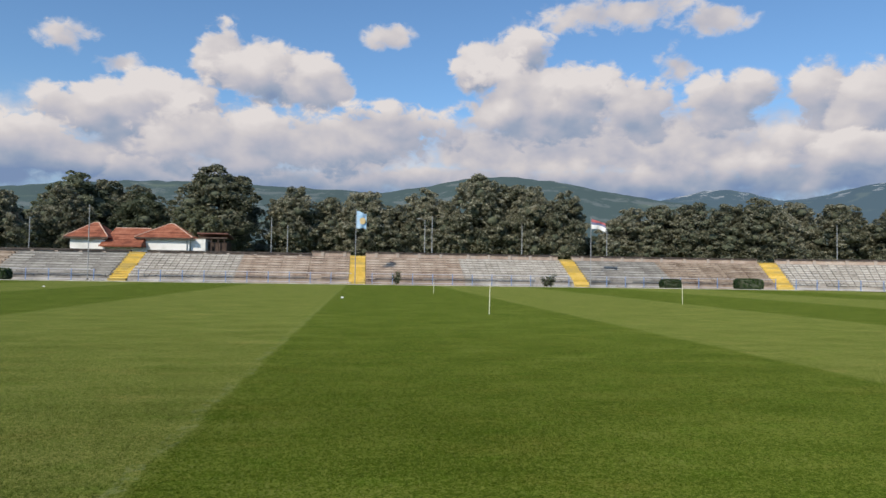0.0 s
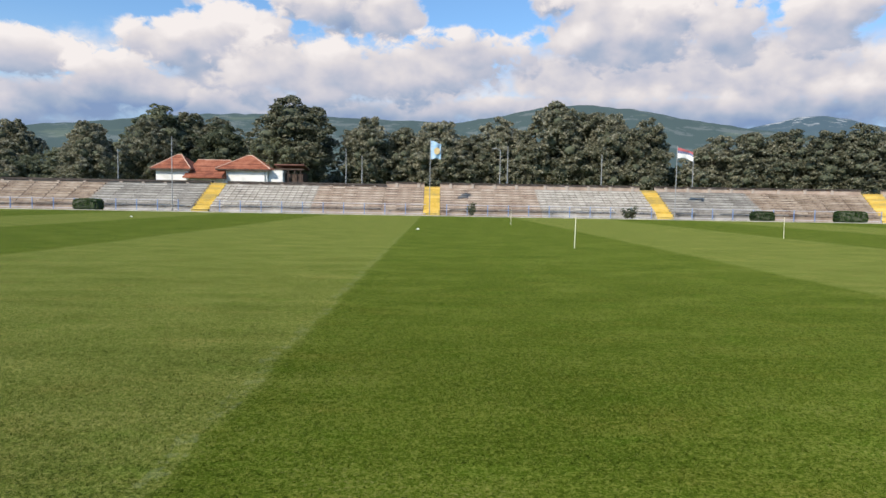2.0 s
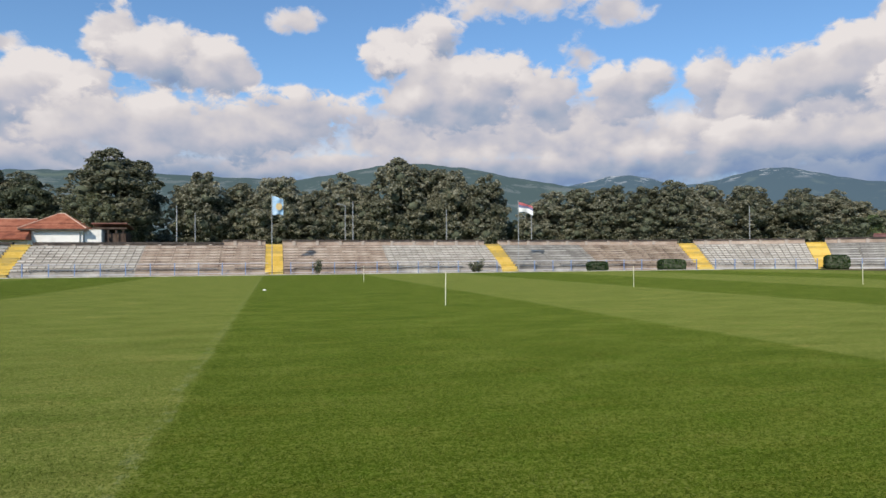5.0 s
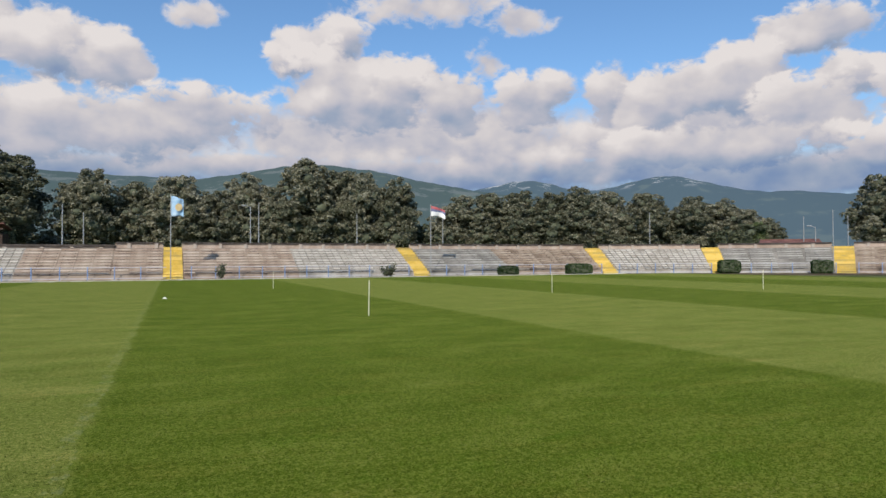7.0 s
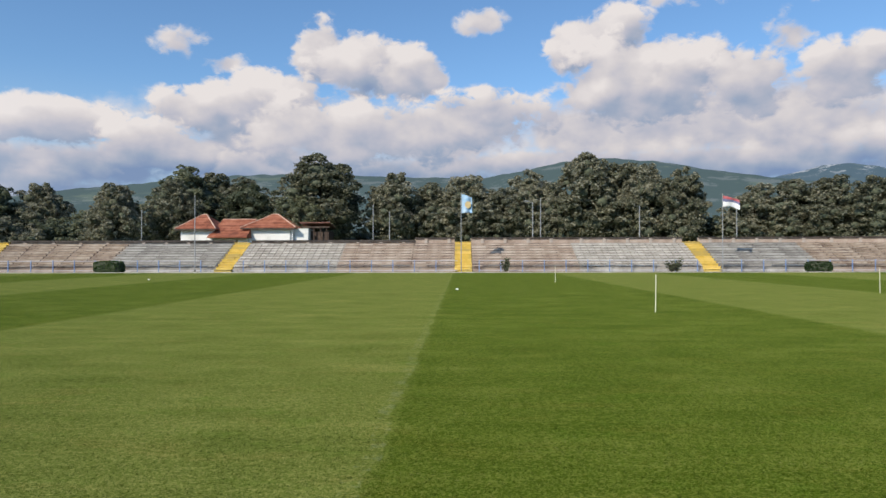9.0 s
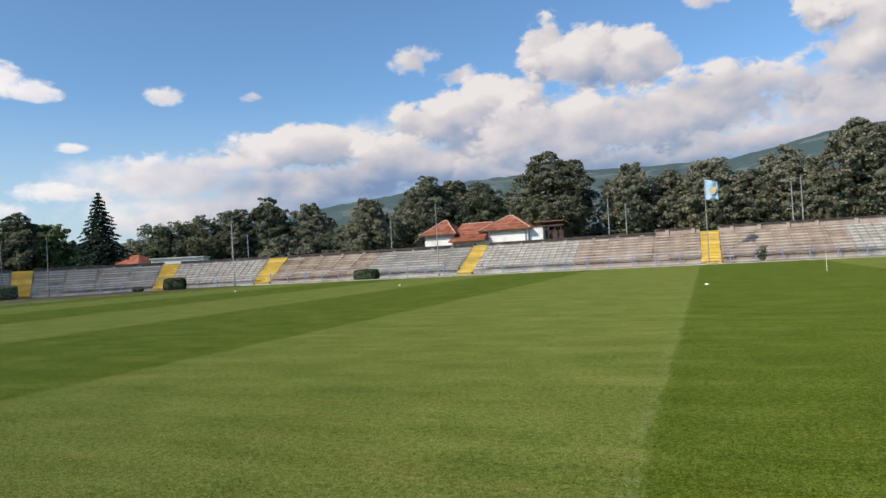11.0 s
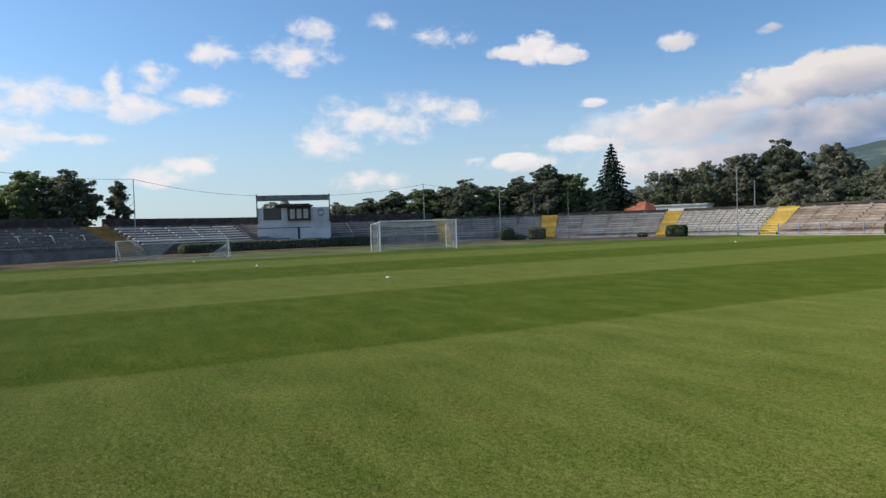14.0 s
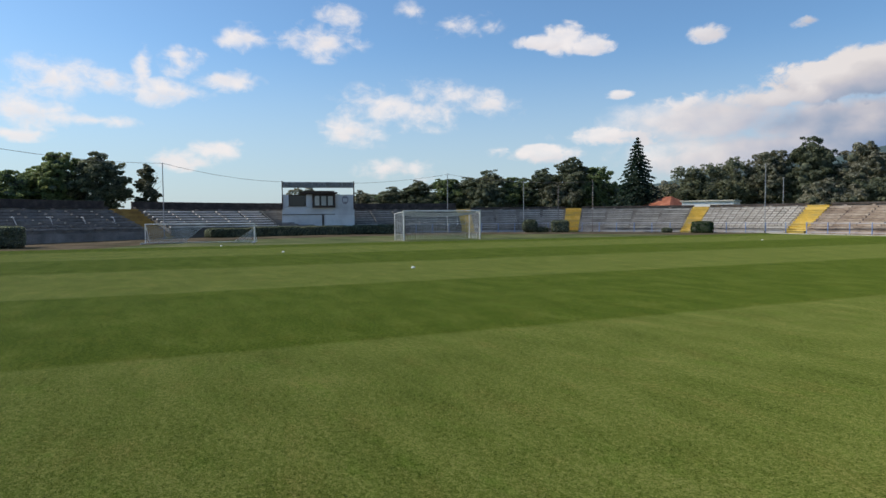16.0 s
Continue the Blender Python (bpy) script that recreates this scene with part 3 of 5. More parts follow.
# ---------------------------------------------------------------- stands
STAIRS = [(-123.0, 2.6), (-85.3, 1.6), (-72.4, 1.8), (-58.5, 1.7), (-47.1, 2.0), (-22.7, 1.7), (0.95, 1.7),
          (25.1, 1.7), (47.7, 1.7), (60.2, 1.8), (72.7, 1.9), (85.3, 1.7), (123.0, 2.6)]
ROWS, RISE, TREAD, BASE, FRONT = 8, 0.27, 0.78, 0.75, 0.45
TOP_OFF, TOP_Z = FRONT + ROWS * TREAD, BASE + ROWS * RISE
LOW_ROWS, LOW_BASE = 10, BASE - 2 * RISE                    # where the rows reach down to the ground
LOW_TREAD = ROWS * TREAD / LOW_ROWS
PALETTE = {(-123, -85.3): ["grey", "grey"], (-85.3, -72.4): ["grey", "grey"], (-72.4, -58.5): ["grey", "grey"],
           (-58.5, -47.1): ["white", "white"], (-47.1, -22.7): ["brown", "grey"], (-22.7, 0.95): ["white", "pink"],
           (0.95, 25.1): ["pink", "white"], (25.1, 47.7): ["grey", "brown"], (47.7, 60.2): ["white", "white"],
           (60.2, 72.7): ["grey", "grey"], (72.7, 85.3): ["brown", "brown"], (85.3, 123): ["grey", "grey"]}
# steps darker than the boards: colour stands in for shade below the benches
M_TREAD_PINK = material("shaded_reddish_concrete", stops3((0.13, 0.09, 0.075), (0.30, 0.24, 0.195), (0.39, 0.325, 0.27)), 0.6, 8.0, 0.9, 0.3, 14.0, 0.5)
M_TREAD_PALE = material("shaded_pale_concrete", stops3((0.23, 0.21, 0.185), (0.34, 0.31, 0.28), (0.44, 0.41, 0.375)), 0.7, 8.0, 0.9, 0.3, 14.0, 0.5)
M_TREAD_GREY = material("grey_terrace_concrete", stops3((0.14, 0.13, 0.12), (0.23, 0.215, 0.20), (0.33, 0.31, 0.285)), 0.6, 8.0, 0.9, 0.3, 14.0, 0.5)
CONC = {"grey": M_TREAD_GREY, "brown": M_TREAD_PINK, "pink": M_TREAD_PINK, "white": M_TREAD_PALE, "pale": M_TREAD_PALE, "dull": M_CONCRETE}
rng = random.Random(7)


BOARD = {"white": (0.62, 0.07), "grey": (2.4, 0.05), "brown": (2.0, 0.06), "pink": (1.4, 0.06), "pale": (2.4, 0.02), "dull": (2.4, 0.02)}
BOARD_MESH = {}


def bench_row(s0, s1, off, z, look_name, parent):
    """The boards of one row of seating, with gaps, tilts and missing pieces."""
    length, gap = BOARD[look_name]
    if look_name not in BOARD_MESH:
        bm = box((length, 0.32, 0.12), (0, 0, 0))
        for q in (-0.32, 0.32):
            add_box(bm, (0.06, 0.10, 0.07), (q * length, 0.11, -0.085))
        me = bpy.data.meshes.new("bench_board")
        bm.to_mesh(me)
        bm.free()
        me.materials.append(M_BENCH[look_name])
        # legs take the dark coping colour, as shade under the boards
        me.materials.append(M_COPING)
        me.polygons.foreach_set("material_index", np.array([0] * 6 + [1] * (len(me.polygons) - 6), dtype=np.int32))
        BOARD_MESH[look_name] = me
    n = max(1, round((s1 - s0 - 0.1) / (length + gap)))
    pitch = (s1 - s0 - 0.1) / n
    fitted = Matrix.Diagonal(((pitch - gap) / length, 1, 1, 1))
    for i in range(n):
        if rng.random() > 0.025:
            o = hold(new("bench_board", BOARD_MESH[look_name]), parent)
            o.matrix_basis = at_bowl(s0 + 0.05 + pitch * (i + 0.5), off + rng.uniform(-0.02, 0.02), z + rng.uniform(0.104, 0.114)) @ Matrix.Rotation(rng.uniform(-0.003, 0.003), 4, "Y") @ fitted


def stand_section(s0, s1, look_name, tall):
    words = {"grey": "grey weathered", "brown": "brownish weathered", "pink": "faded reddish", "white": "pale", "pale": "pale whitewashed", "dull": "dull dark grey"}[look_name]
    ob = thing("stand_section", words + " concrete terrace with rows of bench boards", "stand", "terrace sections of the bowl")
    # end sections face away from the sun; darker concrete colours carry part of that shade
    conc = M_CONCRETE if s1 < -80 else CONC[look_name]
    wall_mat = M_TREAD_GREY if s1 < -123 else M_DIRTY_SHADED if s1 < -80 else M_PINK if look_name in ("pink", "brown") else M_PALE
    rows, tread, base = (ROWS, TREAD, BASE) if s1 < -80 else (LOW_ROWS, LOW_TREAD, LOW_BASE)
    sweep("front_wall", s0, s1, [(FRONT, -0.05), (FRONT, base), (FRONT + 0.25, base), (FRONT + 0.25, -0.05)], wall_mat, ob, "whitewashed concrete front wall")
    for r in range(rows):
        o, z = FRONT + tread * r, base + RISE * r
        inner = o + 0.251 if r == 0 else o
        sweep("step", s0, s1, [(inner, z - 0.25), (inner, z + RISE), (o + tread, z + RISE), (o + tread, z - 0.25)], conc, ob)
        if r < rows - 1:
            bench_row(s0, s1, o + 0.27, z + RISE, look_name, ob)
    h, cap = (0.50, 0.11) if s0 > -4.2 else (0.14, 0.22)
    sweep("parapet", s0, s1, [(TOP_OFF + 0.002, TOP_Z - 0.4), (TOP_OFF + 0.002, TOP_Z + h), (TOP_OFF + 0.3, TOP_Z + h), (TOP_OFF + 0.3, -0.05)], M_PINK if s0 > -4.2 or look_name in ("pink", "white") else M_CONCRETE, ob)
    sweep("coping", s0, s1, [(TOP_OFF - 0.17, TOP_Z + h), (TOP_OFF - 0.17, TOP_Z + h + cap), (TOP_OFF + 0.42, TOP_Z + h + cap), (TOP_OFF + 0.42, TOP_Z + h)], M_COPING, ob, "dark coping slab")
    s = s0 + 1.2
    while s < s1 - 0.5:
        pier = part("pier", box((0.34, 0.16, h), (0, 0, 0), 0.02), M_PIER, ob)
        pier.matrix_basis = at_bowl(s, TOP_OFF - 0.07, TOP_Z + h / 2)
        s += 2.45
    if tall:
        sweep("back_wall", s0, s1, [(TOP_OFF + 0.6, 0), (TOP_OFF + 0.6, TOP_Z + 0.95), (TOP_OFF + 0.8, TOP_Z + 0.95), (TOP_OFF + 0.8, 0)], M_COPING, ob, "dark board wall behind the terrace")
    return ob


def stair(s, width, ochre):
    ob = thing("staircase", "worn yellow painted concrete terrace staircase" if not ochre else "yellow painted concrete terrace staircase in a shaded ochre tone", "stairs", "staircases of the bowl")
    mat = M_YELLOW_SHADED if ochre else M_YELLOW
    n = 12
    run, rise = (TOP_OFF - 0.1) / n, (TOP_Z + 0.12) / n
    for i in range(n):
        o = 0.1 + run * i
        me_prof = [(o, -0.05 if i < 2 else rise * (i - 1)), (o, rise * (i + 1) - 0.06), (o - 0.08, rise * (i + 1) - 0.06), (o - 0.08, rise * (i + 1)), (o + run + 0.02, rise * (i + 1)), (o + run + 0.02, -0.05 if i < 2 else rise * (i - 1))]
        sweep("step", s - width / 2, s + width / 2, me_prof, mat, ob, step=1.0)
    return ob


for i in range(len(STAIRS) - 1):
    (sa, wa), (sb, wb) = STAIRS[i], STAIRS[i + 1]
    pal = PALETTE[(sa, sb)]
    e0, e1 = sa + wa / 2 + 0.01, sb - wb / 2 - 0.01
    mid = e0 + (e1 - e0) * (0.5 if abs(sa) > 30 or sa < -30 else 0.47)
    cuts = [(e0, mid, pal[0]), (mid + 0.004, e1, pal[1])]
    if sa == -22.7:
        cuts = [(e0, mid, pal[0]), (mid + 0.004, -4.2, pal[1]), (-4.19, e1, pal[1])]
    if sa == -123.0:
        cuts = [(e0, -109.2, "pale"), (-109.19, -99.4, "dull"), (-99.39, e1, "grey")]
    for a, b, name in cuts:
        stand_section(a, b, name, a < -86 and b < -85)
for s, width in STAIRS:
    stair(s, width, abs(s) > 100)
for sgn in (-1, 1):
    a, b = sorted((sgn * 124.32, sgn * 160.0))
    stand_section(a, b, "dull", sgn < 0)
    a, b = sorted((sgn * 160.01, sgn * 199.6))
    stand_section(a, b, "grey", False)

# ---------------------------------------------------------------- fence along the terrace
fence = thing("fence", "blue steel post fence in front of the terraces", "fence")
post_me = None
STEP = 2.1
GATES = [g for g, width in STAIRS]
s = -92.0
rail_me = None
while s < 132.0:
    at_gate = any(abs(s - g) < 0.6 for g in GATES)
    m = at_bowl(s, 0.0)
    if not at_gate:
        if post_me is None:
            bm = box((0.085, 0.085, 1.16), (0, 0, 0.56), 0.01)
            add_box(bm, (0.09, 0.09, 0.02), (0, 0, 1.15))
            first = part("post", bm, M_BLUE, fence)
            post_me = first.data
            first.matrix_basis = m
        else:
            o = hold(new("post", post_me), fence)
            o.matrix_basis = m
    mid = s + STEP / 2
    if not any(abs(mid - g) < 1.1 for g in GATES):
        mm = at_bowl(mid, 0.0)
        for z in (1.08, 0.14):
            if rail_me is None:
                first = part("rail", box((STEP - 0.03, 0.05, 0.055), (0, 0, 0)), M_RAIL, fence)
                rail_me = first.data
                first.matrix_basis = mm @ Matrix.Translation((0, 0, z))
            else:
                o = hold(new("rail", rail_me), fence)
                o.matrix_basis = mm @ Matrix.Translation((0, 0, z))
    s += STEP

# ---------------------------------------------------------------- hills behind the town
def hill_material(name, forest, meadow, rock, haze, haze_glow, rock_from=-100.0):
    m = bpy.data.materials.new(name)
    m.use_nodes = True
    k = Nodes(m.node_tree)
    bsdf = m.node_tree.nodes["Principled BSDF"]
    vec = k.add("ShaderNodeTexCoord").outputs["Object"]
    xyz = k.add("ShaderNodeSeparateXYZ")
    k.link(vec, xyz.inputs[0])
    patch = k.noise(k.mapped(vec, (0, 0, 0), (1, 1, 2.5)), 0.006, 8.0, 0.62)
    col = k.ramp(patch, [(0.42, forest), (0.56, forest), (0.64, meadow)])
    cliff = k.math("MULTIPLY", k.math("GREATER_THAN", k.noise(vec, 0.009, 8.0, 0.7), 0.56), rock)
    bare = k.add("ShaderNodeMapRange")                                      # bare rock only on the heights
    k.link(xyz.outputs[2], bare.inputs["Value"])
    bare.inputs["From Min"].default_value, bare.inputs["From Max"].default_value = rock_from, rock_from + 50.0
    col = k.mix(k.math("MULTIPLY", cliff, bare.outputs[0]), col, (0.40, 0.39, 0.37))
    k.link(col, bsdf.inputs["Base Color"])
    bsdf.inputs["Roughness"].default_value, bsdf.inputs["Specular IOR Level"].default_value = 1.0, 0.0
    # bluish haze of the air, put on the slopes as a faint glow
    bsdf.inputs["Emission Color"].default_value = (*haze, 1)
    bsdf.inputs["Emission Strength"].default_value = haze_glow
    return m


def hill_range(name, label, hills, az0, az1, r0, r1, mat, rough):
    """A range of hills on a polar grid: each hill has an azimuth, an angular height and a half width in degrees."""
    na, nr = int(abs(az1 - az0) * 4), 26
    verts, faces = [], []
    for j in range(nr + 1):
        q = j / nr
        r = r0 + (r1 - r0) * q
        rise = q * q * (3 - 2 * q)
        for i in range(na + 1):
            a = az0 + (az1 - az0) * i / na
            p = sum(math.exp(-((a - c) / (1.5 * hw)) ** 2 * 4) * e ** 4 for c, e, hw in hills) ** 0.25
            el = p + rough * noise.noise((a * 0.22, q * 2.0, 3.0)) + 0.35 * rough * noise.noise((a * 0.9, q * 5.0, 9.0))
            z = max(-1.0, r1 * math.tan(radians(max(el, 0.0))) * rise + 3 * noise.noise((a * 1.1, q * 9.0, 1.0)) * rise)
            t = radians(a)
            verts.append((-r * math.sin(t), r * math.cos(t), z))
    n = na + 1
    for j in range(nr):
        for i in range(na):
            faces.append((j * n + i, j * n + i + 1, (j + 1) * n + i + 1, (j + 1) * n + i))
    ob = new(name, mesh_from(name, verts, faces, mat, smooth=True))
    return tagged(ob, label, "hills", kind="structure")


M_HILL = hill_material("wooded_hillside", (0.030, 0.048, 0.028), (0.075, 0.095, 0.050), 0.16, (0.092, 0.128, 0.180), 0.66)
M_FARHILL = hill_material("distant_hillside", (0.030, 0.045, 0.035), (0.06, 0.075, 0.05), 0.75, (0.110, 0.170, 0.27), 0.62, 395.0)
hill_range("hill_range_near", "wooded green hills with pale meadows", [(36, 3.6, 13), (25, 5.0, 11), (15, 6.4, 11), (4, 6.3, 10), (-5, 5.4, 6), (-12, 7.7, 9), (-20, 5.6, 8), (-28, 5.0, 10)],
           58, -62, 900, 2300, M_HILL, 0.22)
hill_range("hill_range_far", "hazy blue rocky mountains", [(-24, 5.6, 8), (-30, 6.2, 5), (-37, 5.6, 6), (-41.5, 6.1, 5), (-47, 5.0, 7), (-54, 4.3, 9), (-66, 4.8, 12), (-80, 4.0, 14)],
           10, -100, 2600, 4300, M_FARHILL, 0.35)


# ---------------------------------------------------------------- trees
def unit(rs, n):
    v = rs.normal(size=(n, 3))
    return v / np.linalg.norm(v, axis=1)[:, None]


def leaf_cards(rs, centres, normals, size, spread=0.8):
    """Folded leaf cards at the centres, facing roughly along the normals."""
    n = len(centres)
    nrm = normals + spread * unit(rs, n)
    nrm /= np.linalg.norm(nrm, axis=1)[:, None]
    tan = np.cross(nrm, unit(rs, n))
    tan /= np.linalg.norm(tan, axis=1)[:, None] + 1e-9
    bit = np.cross(nrm, tan)
    sz = size * rs.uniform(0.6, 1.35, n)[:, None]
    a = centres - tan * sz * 0.62
    b = centres - bit * sz * 0.42 + nrm * sz * 0.16
    c = centres + tan * sz * 0.62 - nrm * sz * 0.22
    d = centres + bit * sz * 0.42 + nrm * sz * 0.16
    verts = np.stack((a, b, c, d), axis=1).reshape(-1, 3)
    i = np.arange(n) * 4
    faces = np.concatenate((np.stack((i, i + 1, i + 2), 1), np.stack((i, i + 2, i + 3), 1)))
    return verts, faces


def blob(verts, faces, c, r, rs):
    bm = bmesh.new()
    bmesh.ops.create_icosphere(bm, subdivisions=2, radius=1.0)
    base = len(verts)
    for v in bm.verts:
        k = 1 + 0.12 * noise.noise(v.co * 2.1 + Vector(c))
        verts.append((c[0] + v.co.x * r * k, c[1] + v.co.y * r * k, c[2] + v.co.z * r * k * 0.9))
    for f in bm.faces:
        faces.append(tuple(base + v.index for v in f.verts))
    bm.free()


def crown(seed, height, radius, low, lobes, leaves, size, mat, droop=0.0, top=1.0):
    """A crown of uneven boughs, each set with small clumps of leaf cards, and a dark core that shows in the gaps."""
    rs = np.random.RandomState(seed)
    mid, half = (height + low) / 2, (height - low) / 2
    cs, rr = [], []
    for i in range(lobes):
        u = unit(rs, 1)[0]
        r = radius * rs.uniform(0.20, 0.38)
        wide = 1.0 - (1 - top) * max(0.0, u[2])
        cs.append((u[0] * (radius - r) * wide * rs.uniform(0.55, 1.12), u[1] * (radius - r) * wide * rs.uniform(0.55, 1.12), mid + u[2] * (half - r) * rs.uniform(0.70, 1.04)))
        rr.append(r)
    cs.append((0, 0, mid))
    rr.append(radius * 0.5)
    cs, rr = np.array(cs), np.array(rr)
    clumps = max(60, leaves // 34)
    pick = rs.choice(len(cs), clumps, p=rr ** 2 / np.sum(rr ** 2))
    out = unit(rs, clumps)
    out[:, 2] = np.where(out[:, 2] < -0.35, -out[:, 2], out[:, 2])
    reach = np.where(rs.uniform(size=clumps) < 0.12, rs.uniform(1.1, 1.4, clumps), rs.uniform(0.78, 1.08, clumps))
    cc = cs[pick] + out * (rr[pick] * reach)[:, None]
    d = np.linalg.norm(cc[:, None, :] - cs[None], axis=2) / rr[None]
    keep = d.min(axis=1) > 0.70
    cc, out = cc[keep], out[keep]
    rc = radius * rs.uniform(0.06, 0.15, len(cc))
    pick = rs.choice(len(cc), leaves, p=rc ** 1.6 / np.sum(rc ** 1.6))
    nrm = unit(rs, leaves) + out[pick] * 0.55 + np.array((0, 0, 0.25))
    nrm /= np.linalg.norm(nrm, axis=1)[:, None]
    pts = cc[pick] + nrm * (rc[pick] * rs.uniform(0.55, 1.15, leaves))[:, None] * np.array((1.0, 1.0, 0.75))
    fill = rs.uniform(size=leaves) < 0.28                    # leaves behind the clumps, over the boughs themselves
    bough = rs.choice(len(cs), leaves, p=rr ** 2 / np.sum(rr ** 2))
    pts = np.where(fill[:, None], cs[bough] + unit(rs, leaves) * (rr[bough] * rs.uniform(0.6, 0.95, leaves))[:, None], pts)
    if droop:
        pts[:, 2] -= droop * rs.uniform(0, 1, len(pts)) ** 2
    v, f = leaf_cards(rs, pts, nrm + np.array((0, 0, 0.2)), size, 0.7)
    verts, faces = [tuple(x) for x in v], [tuple(x) for x in f]
    cv, cf = [], []
    for c, r in zip(cs, rr):
        blob(cv, cf, c, r * 0.52, rs)
    return (mesh_from("crown", verts, faces, mat), mesh_from("inner_foliage", cv, cf, M_SHADE, smooth=True))


def trunk_mesh(seed, height, r, mat, limbs=6):
    rs = random.Random(seed)
    bm = bmesh.new()
    p, pr = Vector((0, 0, -0.1)), r
    n = 6
    for i in range(n):
        q = Vector((rs.uniform(-0.12, 0.12) * r * 4, rs.uniform(-0.12, 0.12) * r * 4, height * (i + 1) / n))
        qr = r * (1 - 0.75 * (i + 1) / n)
        add_tube(bm, p, q, pr, qr, 9)
        if i > 1:
            for _ in range(limbs // 3):
                a = rs.uniform(0, 6.28)
                add_tube(bm, q, q + Vector((math.cos(a), math.sin(a), rs.uniform(0.5, 1.1))) * height * 0.22, qr * 0.6, qr * 0.15, 6)
        p, pr = q, qr
    me = bpy.data.meshes.new("trunk")
    bm.to_mesh(me)
    bm.free()
    me.materials.append(mat)
    return me


def tree_kind(name, label, seed, height, radius, low, lobes, leaves, size, mat, bark=M_BARK, droop=0.0, top=1.0, group="trees round the stadium"):
    ob = thing(name, label, "tree", group)
    hold(new("trunk", trunk_mesh(seed, height * 0.75, height * 0.022, bark)), ob)
    c, inner = crown(seed, height, radius, low, lobes, leaves, size, mat, droop, top)
    cr = hold(new("crown", c), ob)
    hold(new("inner_foliage", inner), cr)
    ob["size"] = (height, radius)
    return ob


USED = {}


def place_tree(kind, x, y, top, radius, turn):
    h, r = kind["size"]
    radius *= 1.2
    m = Matrix.Translation((x, y, 0)) @ Matrix.Rotation(turn, 4, "Z") @ Matrix.Diagonal((radius / r, radius / r, top / h, 1))
    if kind.name not in USED:
        USED[kind.name] = True
        kind.matrix_basis = m
        return kind
    ob = kind.copy()
    scene.collection.objects.link(ob)
    ob.matrix_basis = m
    for ch in kind.children:
        c2 = ch.copy()
        scene.collection.objects.link(c2)
        c2.parent = ob
        for g in ch.children:
            g2 = g.copy()
            scene.collection.objects.link(g2)
            g2.parent = c2
    return ob


CHESTNUT = [tree_kind("chestnut_tree", "tall dense grey-green broadleaf tree behind the stand", 11 + i, 15.0, 4.6, 1.4, 64, 17500, 0.29, M_LEAF, top=0.82) for i in range(5)]
DARKTREE = [tree_kind("broadleaf_tree", "dark green broadleaf tree behind the stand", 31 + i, 14.0, 4.4, 1.2, 50, 13500, 0.31, M_LEAF_DARK, top=0.82) for i in range(2)]
YOUNG = [tree_kind("young_tree", "light green leafy tree behind the stand", 51 + i, 12.0, 4.2, 0.8, 46, 13000, 0.30, M_LEAF_LIGHT, top=0.85) for i in range(2)]
BIRCH = tree_kind("birch_tree", "slender birch tree with drooping leaves and pale bark", 71, 12.0, 3.0, 1.5, 34, 8000, 0.24, M_LEAF_BIRCH, M_BIRCH, droop=1.6, top=0.7)
POPLAR = tree_kind("poplar_tree", "narrow upright poplar tree behind the stand", 77, 11.6, 2.0, 0.8, 75, 7000, 0.28, M_LEAF, top=0.75)

LOW = [tree_kind("low_tree", "low bushy grey-green tree between the tall trees", 81 + i, 7.0, 4.0, 0.3, 22, 5500, 0.30, M_LEAF_DARK if i else M_LEAF, top=0.9) for i in range(2)]
# far side: x, y, height, crown radius
FAR_TREES = [(-49.4, 100.4, 12.3, 3.2), (-44.2, 108.0, 14.2, 3.8), (-21.6, 110.3, 17.4, 6.6), (-10.1, 112.1, 15.4, 4.2),
             (-4.1, 114.5, 14.0, 3.8), (1.9, 112.7, 14.8, 4.4), (7.2, 112.5, 12.9, 4.0), (11.9, 113.2, 14.9, 4.2),
             (16.2, 111.7, 13.6, 3.6), (20.8, 111.0, 18.3, 5.2), (25.5, 111.1, 16.5, 4.8), (29.0, 109.2, 16.5, 4.2),
             (34.6, 107.7, 14.6, 3.7), (44.0, 104.3, 12.3, 4.3)]
RIGHT_TREES = [(48.8, 102.2, 12.8, 4.2), (53.4, 99.9, 12.9, 4.2), (57.7, 97.6, 13.0, 4.4), (61.4, 95.3, 12.9, 4.1),
               (64.9, 97.0, 12.7, 3.9), (70.2, 100.6, 13.8, 4.4), (75.3, 96.7, 13.1, 4.5), (81.3, 91.5, 12.5, 4.3),
               (84.3, 88.5, 11.1, 3.9), (87.1, 85.6, 9.8, 3.4), (88.9, 83.6, 8.3, 2.6), (98.3, 71.5, 14.2, 4.2), (104.0, 64.0, 15.0, 4.6), (108.0, 54.0, 14.0, 4.6)]
LEFT_TREES = [(-73.6, 107.0, 14.9, 4.3), (-67.5, 111.2, 14.0, 4.3), (-57.9, 116.8, 13.8, 4.1),
              (-47.7, 121.6, 17.4, 6.2), (-43.0, 125.5, 17.0, 5.6), (-38.0, 124.9, 15.4, 5.2), (-34.3, 113.8, 13.6, 4.6), (-78.5, 104.0, 13.0, 4.2)]
GREEN_TREES = [(-126.3, -18.8, 10.2, 4.8), (-127.3, -12.9, 10.4, 4.8), (-128.2, -5.6, 13.3, 4.2), (-133.5, -9.0, 11.8, 4.6)]
